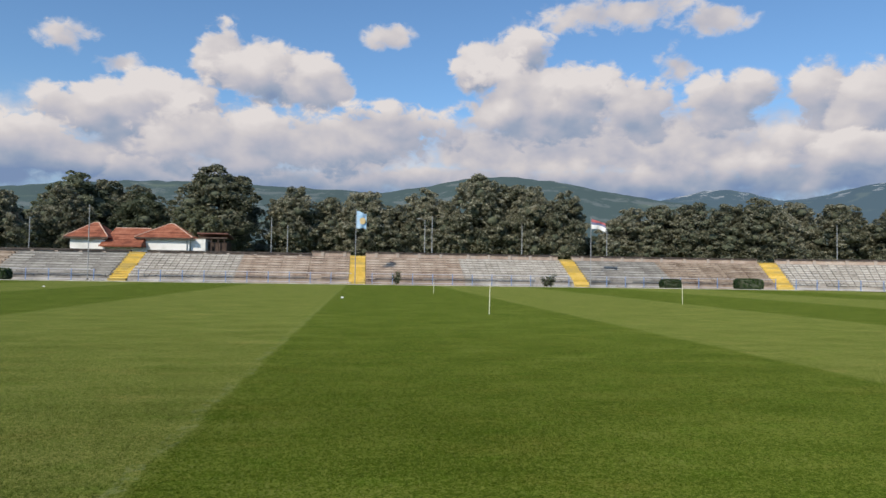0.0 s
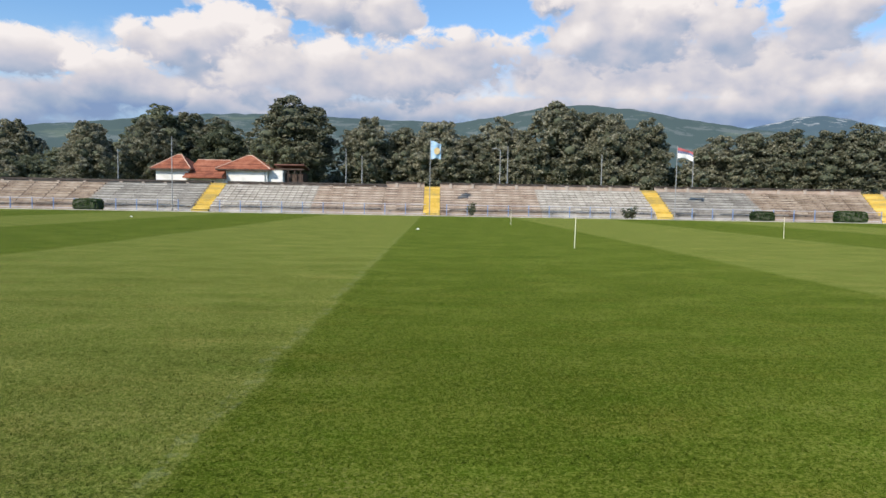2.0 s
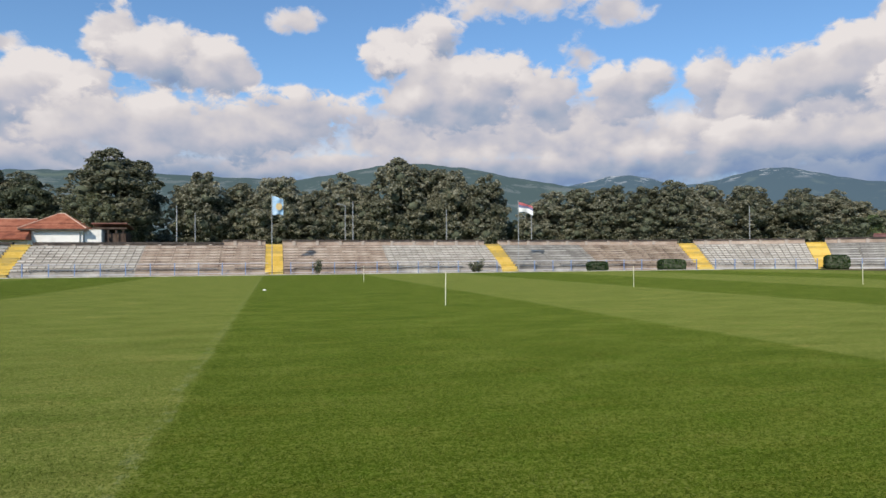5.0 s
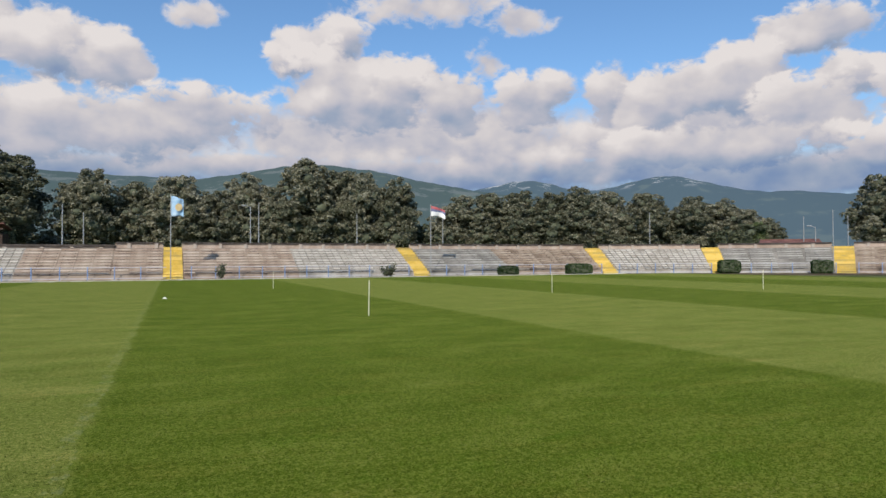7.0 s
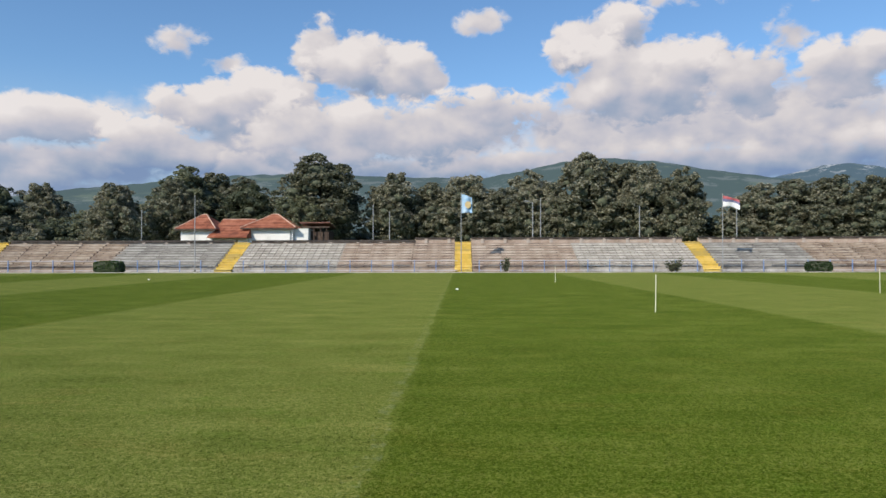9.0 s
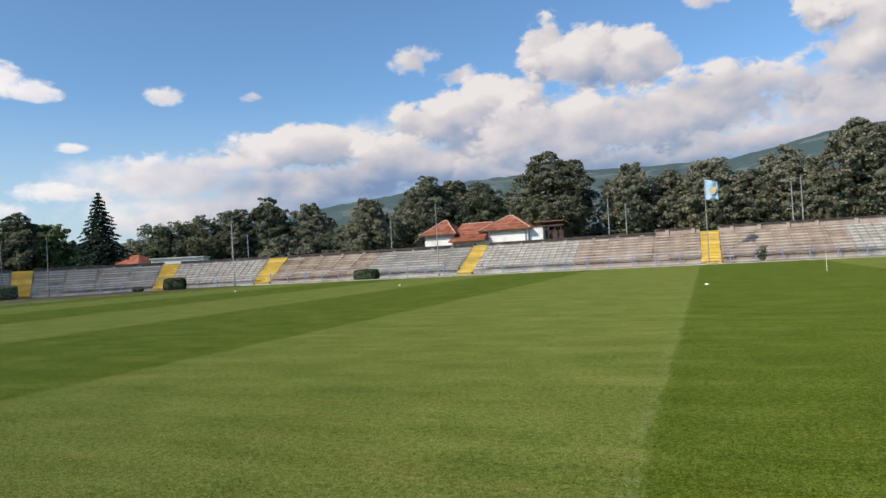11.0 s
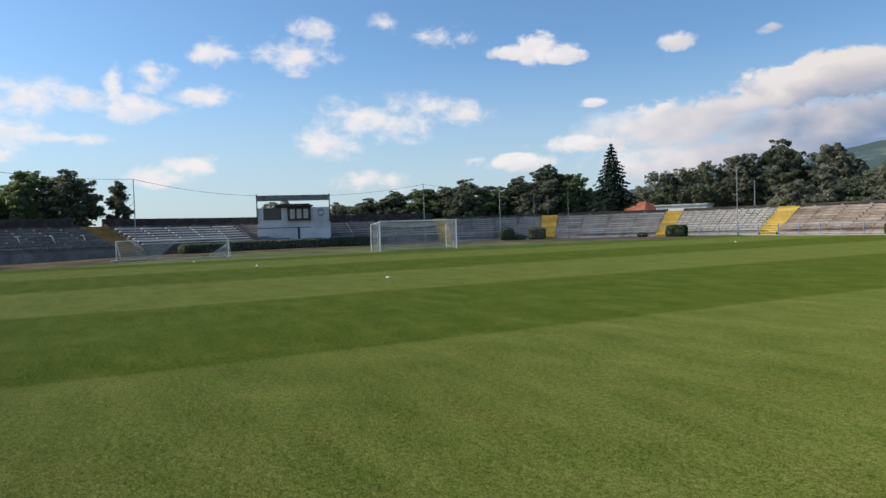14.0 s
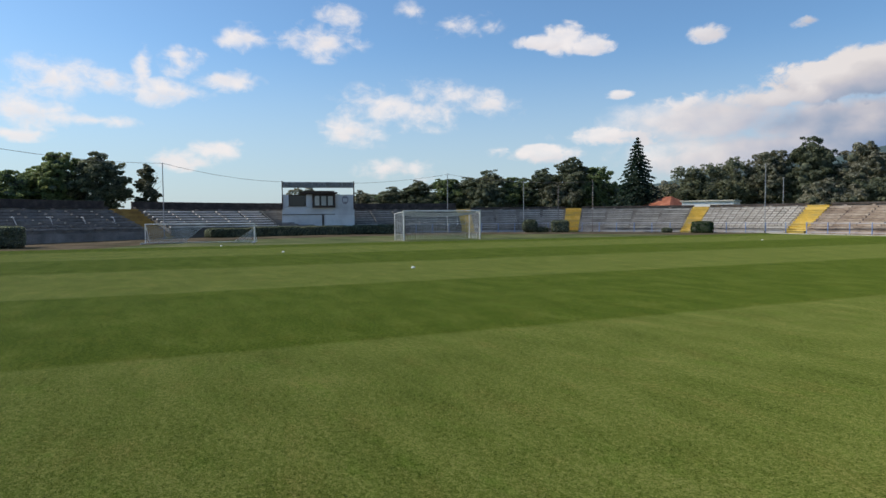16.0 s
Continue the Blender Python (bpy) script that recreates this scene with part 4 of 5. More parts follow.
WEST_TREES = [(-128.5, -0.1, 12.7, 4.6), (-122.1, 46.8, 6.1, 3.5), (-120.4, 51.4, 7.4, 3.5), (-118.8, 55.5, 8.4, 3.7),
              (-116.6, 60.6, 8.7, 4.1), (-114.7, 64.5, 8.9, 3.7), (-112.6, 68.4, 10.3, 3.8), (-110.2, 72.7, 9.1, 3.7),
              (-107.3, 77.3, 10.4, 4.0), (-104.0, 82.1, 12.2, 4.1), (-101.4, 85.5, 10.4, 3.6)]
BIRCHES = [(-88.0, 94.5, 11.7, 3.6), (-85.0, 97.4, 12.1, 3.2), (-82.5, 99.7, 13.1, 3.2), (-24.7, 106.0, 12.0, 3.4), (-21.0, 105.5, 10.5, 2.8), (-60.5, 112.0, 10.0, 3.0)]
for i, (x, y, h, r) in enumerate(FAR_TREES + RIGHT_TREES):
    place_tree(CHESTNUT[(i * 3) % 5], x, y, h, r, i * 1.7)
for i, (x, y, h, r) in enumerate(LEFT_TREES):
    place_tree(CHESTNUT[(i * 2 + 1) % 5] if i % 3 else DARKTREE[i % 2], x, y, h, r, i * 2.1)
for i, (x, y, h, r) in enumerate(GREEN_TREES):
    place_tree(YOUNG[i % 2], x, y, h, r, i * 1.3)
for i, (x, y, h, r) in enumerate(WEST_TREES):
    place_tree(YOUNG[i % 2] if i % 3 == 1 else DARKTREE[i % 2], x, y, h * 1.08, r * 1.1, i * 2.7)
for i, (x, y, h, r) in enumerate(BIRCHES):
    place_tree(BIRCH, x, y, h, r, i * 0.9)
place_tree(YOUNG[0], 85.6, 82.4, 7.4, 1.5, 0.7)
place_tree(POPLAR, -128.6, 7.6, 11.8, 2.0, 0.4)
tr = random.Random(5)
for i in range(26):                                        # low growth between the tall trees
    a = radians(33 - 78 * i / 25)
    rad = tr.uniform(116, 124)
    place_tree(LOW[i % 2], -rad * math.sin(a), rad * math.cos(a), tr.uniform(6.0, 8.0), tr.uniform(3.6, 4.6), i * 1.1)
for i in range(20):
    a = radians(74 - 40 * i / 19)
    rad = tr.uniform(128, 140)
    place_tree(LOW[i % 2], -rad * math.sin(a), rad * math.cos(a), tr.uniform(6.5, 8.5), tr.uniform(3.8, 4.6), i * 1.9)


def spruce(x, y, height):
    """A spruce: whorls of drooping branches with needle cards, thinning towards the tip."""
    ob = thing("spruce_tree", "dark conical spruce tree rising above the stand", "tree", at=Matrix.Translation((x, y, 0)))
    hold(new("trunk", trunk_mesh(5, height * 0.98, 0.22, M_BARK, 0)), ob)
    rs = np.random.RandomState(3)
    pts, nrm = [], []
    for lev in range(26):
        q = lev / 25
        z = 1.4 + (height - 1.8) * q
        reach = 6.0 * (1 - q) ** 0.9 + 0.25
        nb = int(13 - 6 * q)
        for b in range(nb):
            a = 6.283 * (b + rs.uniform(-0.3, 0.3)) / nb + lev
            ln = reach * rs.uniform(0.65, 1.12)
            for k in range(int(40 * ln / 3.0) + 8):
                u = rs.uniform(0.08, 1.0)
                side = rs.normal() * 0.22 * (1.1 - u) * ln
                pts.append((math.cos(a) * u * ln - math.sin(a) * side, math.sin(a) * u * ln + math.cos(a) * side, z - 0.42 * u * u * ln + 0.16 * u * ln * u * u - abs(rs.normal()) * 0.10))
                nrm.append((0.3 * math.cos(a), 0.3 * math.sin(a), 0.8))
    v, f = leaf_cards(rs, np.array(pts), np.array(nrm), 0.36, 0.7)
    hold(new("crown", mesh_from("crown", v, f, M_NEEDLE)), ob)


spruce(-85.7, 81.4, 15.2)


# ---------------------------------------------------------------- clipped bushes and hedge
def bush(name, label, s, off, width, depth, height, seed, mat=M_HEDGE, round_top=False, n=900, size=0.13):
    ob = thing(name, label, "bush", "bushes in front of the fence", at=at_bowl(s, off))
    rs = np.random.RandomState(seed)
    bm = bmesh.new()
    bmesh.ops.create_icosphere(bm, subdivisions=4, radius=1.0)
    power = 0.30 if not round_top else 0.75
    for v in bm.verts:
        c = v.co.copy()
        k = 1 + 0.07 * noise.noise(c * 2.3 + Vector((seed, 0, 0))) + 0.04 * noise.noise(c * 6 + Vector((0, seed, 0)))
        sq = [math.copysign(abs(q) ** power, q) * k for q in c]
        v.co = Vector((sq[0] * width / 2 * 0.94, sq[1] * depth / 2 * 0.94, max(-0.02, height / 2 + sq[2] * height / 2 * 0.95)))
    bm.normal_update()
    areas = np.array([f.calc_area() for f in bm.faces])
    ids = rs.choice(len(areas), n, p=areas / areas.sum())
    bm.faces.ensure_lookup_table()
    pts, nr = [], []
    for i in ids:
        f = bm.faces[i]
        q = rs.dirichlet((1, 1, 1))
        p = sum((Vector(v.co) * float(t) for v, t in zip(f.verts, q)), Vector())
        pts.append(tuple(p + f.normal * rs.uniform(0.0, 0.06)))
        nr.append(tuple(f.normal))
    v, fc = leaf_cards(rs, np.array(pts), np.array(nr), size, 0.9)
    hold(new("leaves", mesh_from("leaves", v, fc, mat)), ob)
    for f in bm.faces:
        f.smooth = True
    part("inner_foliage", bm, M_SHADE, ob)
    return ob


CLIPPED = "clipped green boxwood bush on the grass before the fence"
bush("clipped_bush", CLIPPED, 33.95, -2.0, 2.05, 1.5, 0.92, 1, n=1500)
bush("clipped_bush", "wide rounded clipped green bush before the fence", 42.85, -2.0, 2.8, 1.8, 1.1, 2, round_top=False, n=2000)
bush("clipped_bush", "tall square clipped green bush before the fence", 60.65, -2.0, 2.3, 1.8, 1.45, 3, n=1800)
bush("clipped_bush", "tall square clipped green bush before the fence", 70.3, -2.0, 2.1, 1.7, 1.4, 4, n=1800)
bush("clipped_bush", CLIPPED, -32.85, -2.0, 2.6, 1.6, 1.05, 5, n=1600)
bush("clipped_bush", "dark square clipped bush before the fence", -56.25, -2.0, 2.2, 1.7, 1.25, 6, n=1700)
bush("round_bush", "dark round overgrown bush before the fence", -77.5, -2.0, 1.9, 1.6, 1.6, 7, M_LEAF_DARK, True, 1500)
bush("round_bush", "low dark spreading bush before the fence", -75.9, -1.9, 1.6, 1.0, 0.6, 17, M_LEAF_DARK, True, 800)
bush("round_bush", "dark clipped round bush before the fence", -73.6, -2.0, 2.2, 1.7, 1.45, 8, M_LEAF_DARK, False, 1500)
bush("round_bush", "small low shrub before the fence", -60.4, -2.0, 1.2, 0.8, 0.5, 9, M_LEAF_DARK, True, 500)
bush("round_bush", "dark clipped bush at the end of the wall", -143.5, -3.2, 2.6, 1.8, 1.5, 19, M_LEAF_DARK, False, 1500)
bush("hedge", "long low dark clipped hedge below the press box", -97.6, -1.6, 6.2, 1.4, 1.05, 10, M_LEAF_DARK, False, 3000, 0.15)
bush("hedge", "long low dark clipped hedge below the press box", -104.0, -1.6, 6.6, 1.4, 1.0, 11, M_LEAF_DARK, False, 3000, 0.15)
bush("hedge", "long low dark clipped hedge below the press box", -110.6, -1.6, 6.6, 1.4, 1.0, 12, M_LEAF_DARK, False, 3000, 0.15)
bush("hedge", "long low dark clipped hedge below the terrace", -116.4, -1.6, 5.0, 1.4, 0.9, 13, M_LEAF_DARK, False, 2400, 0.15)


def shrub(s, off, height, seed, label):
    """A wild shrub: a few bare stems with sparse dark leaves."""
    ob = thing("wild_shrub", label, "shrub", "bushes in front of the fence", at=at_bowl(s, off))
    rs = np.random.RandomState(seed)
    pts = []
    for i in range(7):
        a, t = rs.uniform(0, 6.28), rs.uniform(0.1, 0.55)
        tip = Vector((math.cos(a) * t, math.sin(a) * t, height * rs.uniform(0.55, 1.0)))
        part("stem", tube((0, 0, -0.02), tip, 0.025, 0.008, 5), M_BARK, ob)
        for k in range(38):
            q = rs.uniform(0.2, 1.0)
            pts.append(tuple(tip * q + Vector(rs.normal(size=3)) * 0.13))
    v, f = leaf_cards(rs, np.array(pts), unit(rs, len(pts)), 0.15)
    hold(new("leaves", mesh_from("leaves", v, f, M_LEAF_DARK)), ob)


shrub(5.0, -1.2, 1.45, 21, "ragged dark shrub with bare stems before the fence")
shrub(21.1, -1.2, 1.4, 22, "low ragged dark shrub before the fence")
shrub(20.7, -1.3, 1.05, 23, "low ragged dark shrub before the fence")


# white slanting stanchions on the end terrace
for s in (-126.6, -129.6, -132.8, -136.2):
    st = thing("stanchion", "thin white slanting metal stanchion on the terrace", "stanchion", "stanchions on the end terrace", at=at_bowl(s, 2.3, BASE + RISE * 3))
    part("bar", tube((0.35, -0.1, -0.3), (0.0, 0.0, 0.62), 0.045, 0.045, 8), M_WHITE, st)
    part("bracket", box((0.16, 0.3, 0.06), (0.0, 0.1, 0.62), 0.01), M_WHITE, st)

# ---------------------------------------------------------------- poles, flags, lamps
def pole(s, off, height, r, mat, name="net_pole", label="tall thin grey steel pole by the fence"):
    ob = thing(name, label, "pole", "steel poles by the fence", at=at_bowl(s, off))
    part("shaft", tube((0, 0, -0.05), (0, 0, height), r, r * 0.7, 10), mat, ob)
    part("foot", tube((0, 0, -0.05), (0, 0, 0.25), r * 1.7, r * 1.6, 10), M_CONCRETE, ob)
    part("cap", tube((0, 0, height), (0, 0, height + 0.05), r * 1.0, r * 0.5, 10), mat, ob)
    return ob


for s, h in ((-25.0, 7.35), (-49.7, 7.4), (-69.6, 6.3), (-73.9, 5.8), (-78.3, 6.4), (-88.1, 7.35), (-123.5, 7.4), (71.5, 6.8)):
    pole(s, -1.0, h, 0.055, M_STEEL if h > 6.35 else M_RUST)


def flag_cloth(name, width, height, bands, droop, seed, parent, z_top):
    """Waving cloth hung from the pole along its left edge, in horizontal bands of colour."""
    nu, nv = 18, 12
    verts, faces, idx = [], [], []
    for j in range(nv + 1):
        for i in range(nu + 1):
            u, v = i / nu, j / nv
            x = u * width * (1 - 0.12 * u)
            y = 0.16 * math.sin(u * 7.5 + v * 2.0 + seed) * u
            z = z_top - v * height * (1 - 0.10 * u) - droop * u * u + 0.05 * math.sin(u * 6 + v * 3 + seed)
            verts.append((x + 0.05, y, z))
    for j in range(nv):
        for i in range(nu):
            a = j * (nu + 1) + i
            faces.append((a, a + 1, a + nu + 2, a + nu + 1))
            idx.append(min(len(bands) - 1, int((j + 0.5) / nv * len(bands))))
    ob = hold(new(name, mesh_from(name, verts, faces, bands, idx, True)), parent)
    sol = ob.modifiers.new("thick", "SOLIDIFY")
    sol.thickness = 0.008
    return ob


fp = thing("flagpole", "thin grey flagpole with a sky-blue flag at the middle staircase", "flagpole", "flagpoles", at=Matrix.Translation((0.75, 69.2, 0)))
part("shaft", tube((0, 0, -0.05), (0, 0, 7.5), 0.05, 0.035, 10), M_STEEL, fp)
part("finial", tube((0, 0, 7.5), (0, 0, 7.62), 0.05, 0.02, 10), M_STEEL, fp)
fl = flag_cloth("flag", 1.15, 1.75, [M_CLOTH_BLUE], 0.25, 0.6, fp, 7.4)
em = bmesh.new()
bmesh.ops.create_circle(em, cap_ends=True, radius=0.30, segments=16, matrix=Matrix.Translation((0.66, -0.09, 6.45)) @ Matrix.Rotation(radians(90), 4, "X") @ Matrix.Diagonal((1, 1.15, 1, 1)))
bmesh.ops.solidify(em, geom=em.faces[:], thickness=0.22)
part("emblem", em, M_CLOTH_YELLOW, fl, "yellow round emblem")
fp2 = thing("flagpole", "thin grey flagpole with a red, blue and white flag", "flagpole", "flagpoles", at=Matrix.Translation((25.65, 69.3, 0)))
part("shaft", tube((0, 0, -0.05), (0, 0, 7.3), 0.05, 0.035, 10), M_STEEL, fp2)
part("finial", tube((0, 0, 7.3), (0, 0, 7.42), 0.05, 0.02, 10), M_STEEL, fp2)
M_CLOTH_NAVY = material("blue_flag_band", stops3((0.11, 0.12, 0.22), (0.16, 0.17, 0.29), (0.23, 0.24, 0.36)), 1.5, 4.0, 0.9, 0.0)
flag_cloth("flag", 1.75, 1.0, [M_CLOTH_RED, M_CLOTH_NAVY, M_CLOTH_WHITE, M_CLOTH_WHITE], 0.45, 2.0, fp2, 7.2)


def street_lamp(s, off, height, head):
    ob = thing("lamp_post", "thin grey lamp post behind the stand", "lamp post", "lamp posts behind the stand", at=at_bowl(s, off))
    part("shaft", tube((0, 0, -0.05), (0, 0, height), 0.075, 0.045, 8), M_STEEL, ob)
    if head:
        part("arm", tube((0, 0, height - 0.1), (-0.5, 0, height + 0.1), 0.03, 0.025, 6), M_STEEL, ob)
        part("lamp_head", box((0.55, 0.2, 0.12), (-0.7, 0, height + 0.12), 0.03), M_STEEL, ob)
    else:
        part("cap", tube((0, 0, height), (0, 0, height + 0.05), 0.05, 0.03, 8), M_STEEL, ob)
    return ob


for s, h, head in ((21.2, 7.2, False), (-36.5, 6.9, False), (9.9, 8.1, False), (9.0, 7.7, True), (32.2, 7.1, False), (-53.5, 7.9, False),
                   (-51.9, 6.5, False), (55.2, 7.8, False), (69.6, 6.9, False), (73.3, 6.8, False), (70.6, 5.6, True), (-9.4, 7.4, False), (-7.5, 6.6, False)):
    street_lamp(s, 12.0, h, head)


def cable(name, a, b, sag, label):
    cu = bpy.data.curves.new(name, "CURVE")
    cu.dimensions, cu.bevel_depth, cu.bevel_resolution = "3D", 0.018, 1
    sp = cu.splines.new("POLY")
    sp.points.add(16)
    for i in range(17):
        t = i / 16
        p = Vector(a).lerp(Vector(b), t)
        sp.points[i].co = (p.x, p.y, p.z - sag * 4 * t * (1 - t), 1)
    cu.materials.append(M_RUST)
    return tagged(new(name, cu), label, "cable")


def bowl3(s, off, z):
    p = P(s, off)
    return (p.x, p.y, z)


cable("cable", bowl3(-123.5, -1.0, 7.4), bowl3(-108.4, 1.3, 6.2), 0.35, "thin sagging wire between pole and press box")
cable("cable", bowl3(-100.2, 1.3, 6.2), bowl3(-88.1, -1.0, 7.3), 0.25, "thin sagging wire between press box and pole")
cable("cable", bowl3(-88.1, -1.0, 7.3), bowl3(-69.6, -1.0, 6.2), 0.5, "thin sagging wire between two poles")
cable("cable", bowl3(-150.0, -1.0, 7.4), bowl3(-123.5, -1.0, 7.4), 0.5, "thin sagging wire between two poles")
pole(-150.0, -1.0, 7.4, 0.055, M_STEEL)


# ---------------------------------------------------------------- house with red roofs behind the stand
def hip_roof(x0, x1, y0, y1, eave, ridge, inset, over):
    """Hip roof body with thickness; the ridge runs along x."""
    bm = bmesh.new()
    a, b, c, d = x0 - over, x1 + over, y0 - over, y1 + over
    ym = (y0 + y1) / 2
    low = [bm.verts.new(p) for p in ((a, c, eave), (b, c, eave), (b, d, eave), (a, d, eave))]
    und = [bm.verts.new(p) for p in ((a, c, eave - 0.12), (b, c, eave - 0.12), (b, d, eave - 0.12), (a, d, eave - 0.12))]
    r0, r1 = bm.verts.new((a + inset, ym, ridge)), bm.verts.new((b - inset, ym, ridge))
    for f in ((low[0], low[1], r1, r0), (low[2], low[3], r0, r1), (low[1], low[2], r1), (low[3], low[0], r0)):
        bm.faces.new(f)
    for i in range(4):
        j = (i + 1) % 4
        bm.faces.new((und[i], und[j], low[j], low[i]))
    bm.faces.new(und[::-1])
    return bm, (a, b, c, d, ym, r0.co.copy(), r1.co.copy())


def tile_courses(bm, a, b, c, eave, ridge, ym, inset, n=11):
    """Low courses of tiles on the front slope, one lip above the other."""
    for i in range(n):
        q = (i + 0.15) / n
        y, z = c + (ym - c) * q, eave + (ridge - eave) * q
        xa, xb = a + inset * q, b - inset * q
        sl = math.atan2(ridge - eave, ym - c)
        add_box(bm, (xb - xa - 0.1, (ym - c) / n * 0.9 / math.cos(sl), 0.05), ((xa + xb) / 2, y + (ym - c) / n * 0.4, z + (ridge - eave) / n * 0.4 + 0.02), 0, Matrix.Rotation(sl, 3, "X"))
    return bm


house = thing("house", "white plastered house with red tiled hip roofs behind the stand", "house")


def house_block(x0, x1, y0, y1, eave, ridge, inset, over=0.6):
    part("wall", box((x1 - x0, y1 - y0, eave), ((x0 + x1) / 2, (y0 + y1) / 2, eave / 2)), M_PLASTER, house)
    bm, (a, b, c, d, ym, p0, p1) = hip_roof(x0, x1, y0, y1, eave, ridge, inset, over)
    roof = part("roof", bm, M_TILE, house, "red clay tiled roof")
    part("tile_course", tile_courses(bmesh.new(), a, b, c, eave, ridge, ym, inset), M_TILE, roof)
    part("ridge", tube(p0, p1, 0.10, 0.10, 6), M_RIDGE, roof)
    for q0, q1 in (((a, c, eave), p0), ((b, c, eave), p1)):
        part("hip", tube(Vector(q0) + Vector((0, 0, 0.05)), q1, 0.09, 0.09, 6), M_RIDGE, roof)
    part("fascia", box((b - a, 0.06, 0.22), ((a + b) / 2, c - 0.035, eave - 0.12)), M_FASCIA, roof, "dark brown fascia board")


house_block(-38.9, -34.3, 98.5, 104.5, 5.45, 7.65, 2.6)
house_block(-29.9, -23.2, 99.5, 106.0, 5.6, 7.75, 3.6)
bm, info = hip_roof(-34.4, -29.4, 97.6, 108.0, 4.25, 7.0, 0.3, 0.3)
part("roof", bm, M_TILE, house, "low red tiled connecting roof")
part("tile_course", tile_courses(bmesh.new(), info[0], info[1], info[2], 4.25, 7.0, info[4], 0.3, 14), M_TILE, house)
part("ridge", tube(info[5], info[6], 0.10, 0.10, 6), M_RIDGE, house)
part("wall", box((5.0, 8.0, 4.1), (-31.9, 103.0, 2.05)), M_PLASTER, house)
part("wall", box((2.0, 3.0, 5.5), (-22.1, 101.6, 2.75)), M_PLASTER, house)
part("downpipe", tube((-23.5, 99.35, 0), (-23.5, 99.35, 5.2), 0.06), M_STEEL, house)
part("chimney_band", box((1.9, 3.1, 0.08), (-22.1, 101.6, 5.54)), M_KERB, house, "pale wall cap")
shed = thing("shed", "dark wooden shed with a red sloping roof beside the house", "shed")
part("wall", box((2.6, 4.0, 5.2), (-19.7, 103.5, 2.6)), M_FASCIA, shed)
M_DULL = material("dull_maroon_sheet", stops3((0.10, 0.045, 0.038), (0.17, 0.075, 0.060), (0.24, 0.12, 0.10)), 1.2, 6.0, 0.75, 0.2, 15, 0.3)
part("roof", box((4.4, 5.0, 0.16), (-20.3, 103.2, 6.1), 0.0, Matrix.Rotation(radians(-7), 3, "X")), M_DULL, shed)
part("beam", box((4.2, 0.15, 0.22), (-20.3, 100.9, 5.75)), M_FASCIA, shed)
for dx in (-2.2, -1.1, 0.1, 1.2):
    part("post", box((0.14, 0.14, 5.8), (-19.6 + dx * 0.8, 101.0, 2.9)), M_FASCIA, shed)
hut = thing("hut", "small building with an orange tiled roof behind the stand", "house")
part("wall", box((7, 6, 3.0), (-80.5, 83.0, 1.5)), M_PLASTER, hut)
bm, info = hip_roof(-84.0, -77.0, 80.0, 86.0, 3.0, 5.0, 3.0, 0.4)
part("roof", bm, M_TILE, hut, "orange clay tiled roof")
low_wall = thing("low_building", "long low pale building behind the stand", "building", at=Matrix.Translation((-70.2, 81.5, 0)) @ Matrix.Rotation(radians(32), 4, "Z"))
part("wall", box((7.0, 5, 3.9), (0, 0, 1.95)), M_PLASTER, low_wall)
part("roof", box((7.4, 5.4, 0.2), (0, 0, 4.0), 0.03), M_KERB, low_wall)

barn = thing("low_building", "low building with a dull brown roof behind the stand", "building", at=at_bowl(68.4, 13.0))
part("wall", box((6.4, 4.0, 3.3), (0, 0, 1.65)), M_PINK, barn)
bm, info = hip_roof(-3.2, 3.2, -2.0, 2.0, 3.4, 4.05, 0.2, 0.4)
part("roof", bm, M_DULL, barn, "dull brown sheet roof")
part("ridge", tube(info[5], info[6], 0.08, 0.08, 6), M_DULL, barn)
part("gutter", tube((-3.6, -2.45, 3.32), (3.6, -2.45, 3.32), 0.06, 0.06, 6), M_FASCIA, barn)

# ---------------------------------------------------------------- press box in the end stand
PB = at_bowl(-104.2, 0.4) @ Matrix.Rotation(radians(-19), 4, "Z")
press = thing("press_box", "dirty white press box with a dark sign board frame above", "press box", at=PB)
W = 8.5


def pb(name, x0, x1, z0, z1, y0, y1, mat, parent=None, label="", bevel=0.0):
    return part(name, box((x1 - x0, y1 - y0, z1 - z0), ((x0 + x1) / 2, (y0 + y1) / 2, (z0 + z1) / 2), bevel), mat, parent or press, label)


# the front wall is built round its openings; local x runs along the front, y into the stand
XL = -W / 2
wx0, wx1, cx0, cx1 = XL + 0.09 * W, XL + 0.33 * W, XL + 0.415 * W, XL + 0.73 * W
dx0, dx1 = XL + 0.545 * W, XL + 0.575 * W
pb("wall", XL, wx0, 0, 4.75, 0, 0.25, M_GREYWALL)
pb("wall", wx0, wx1, 0, 3.4, 0, 0.25, M_GREYWALL)
pb("wall", wx1, dx0, 0, 4.75, 0, 0.25, M_GREYWALL)
pb("wall", dx0, dx1, 2.35, 4.75, 0, 0.25, M_GREYWALL)
pb("wall", dx1, W / 2, 0, 4.75, 0, 0.25, M_GREYWALL)
pb("side_wall", XL, XL + 0.25, 0, 4.75, 0.252, 4.0, M_GREYWALL)
pb("side_wall", W / 2 - 0.25, W / 2, 0, 4.75, 0.252, 4.0, M_GREYWALL)
pb("back_wall", XL, W / 2, 0, 4.75, 4.002, 4.2, M_GREYWALL)
pb("roof", XL + 0.26, W / 2 - 0.26, 4.55, 4.7, 0.26, 3.99, M_CONCRETE)
win = pb("window", wx0, wx1, 3.4, 4.72, 0.12, 0.16, M_GLASS, None, "dark recessed window opening")
pb("frame", wx0, wx1, 4.66, 4.75, 0.02, 0.2, M_FASCIA, win)
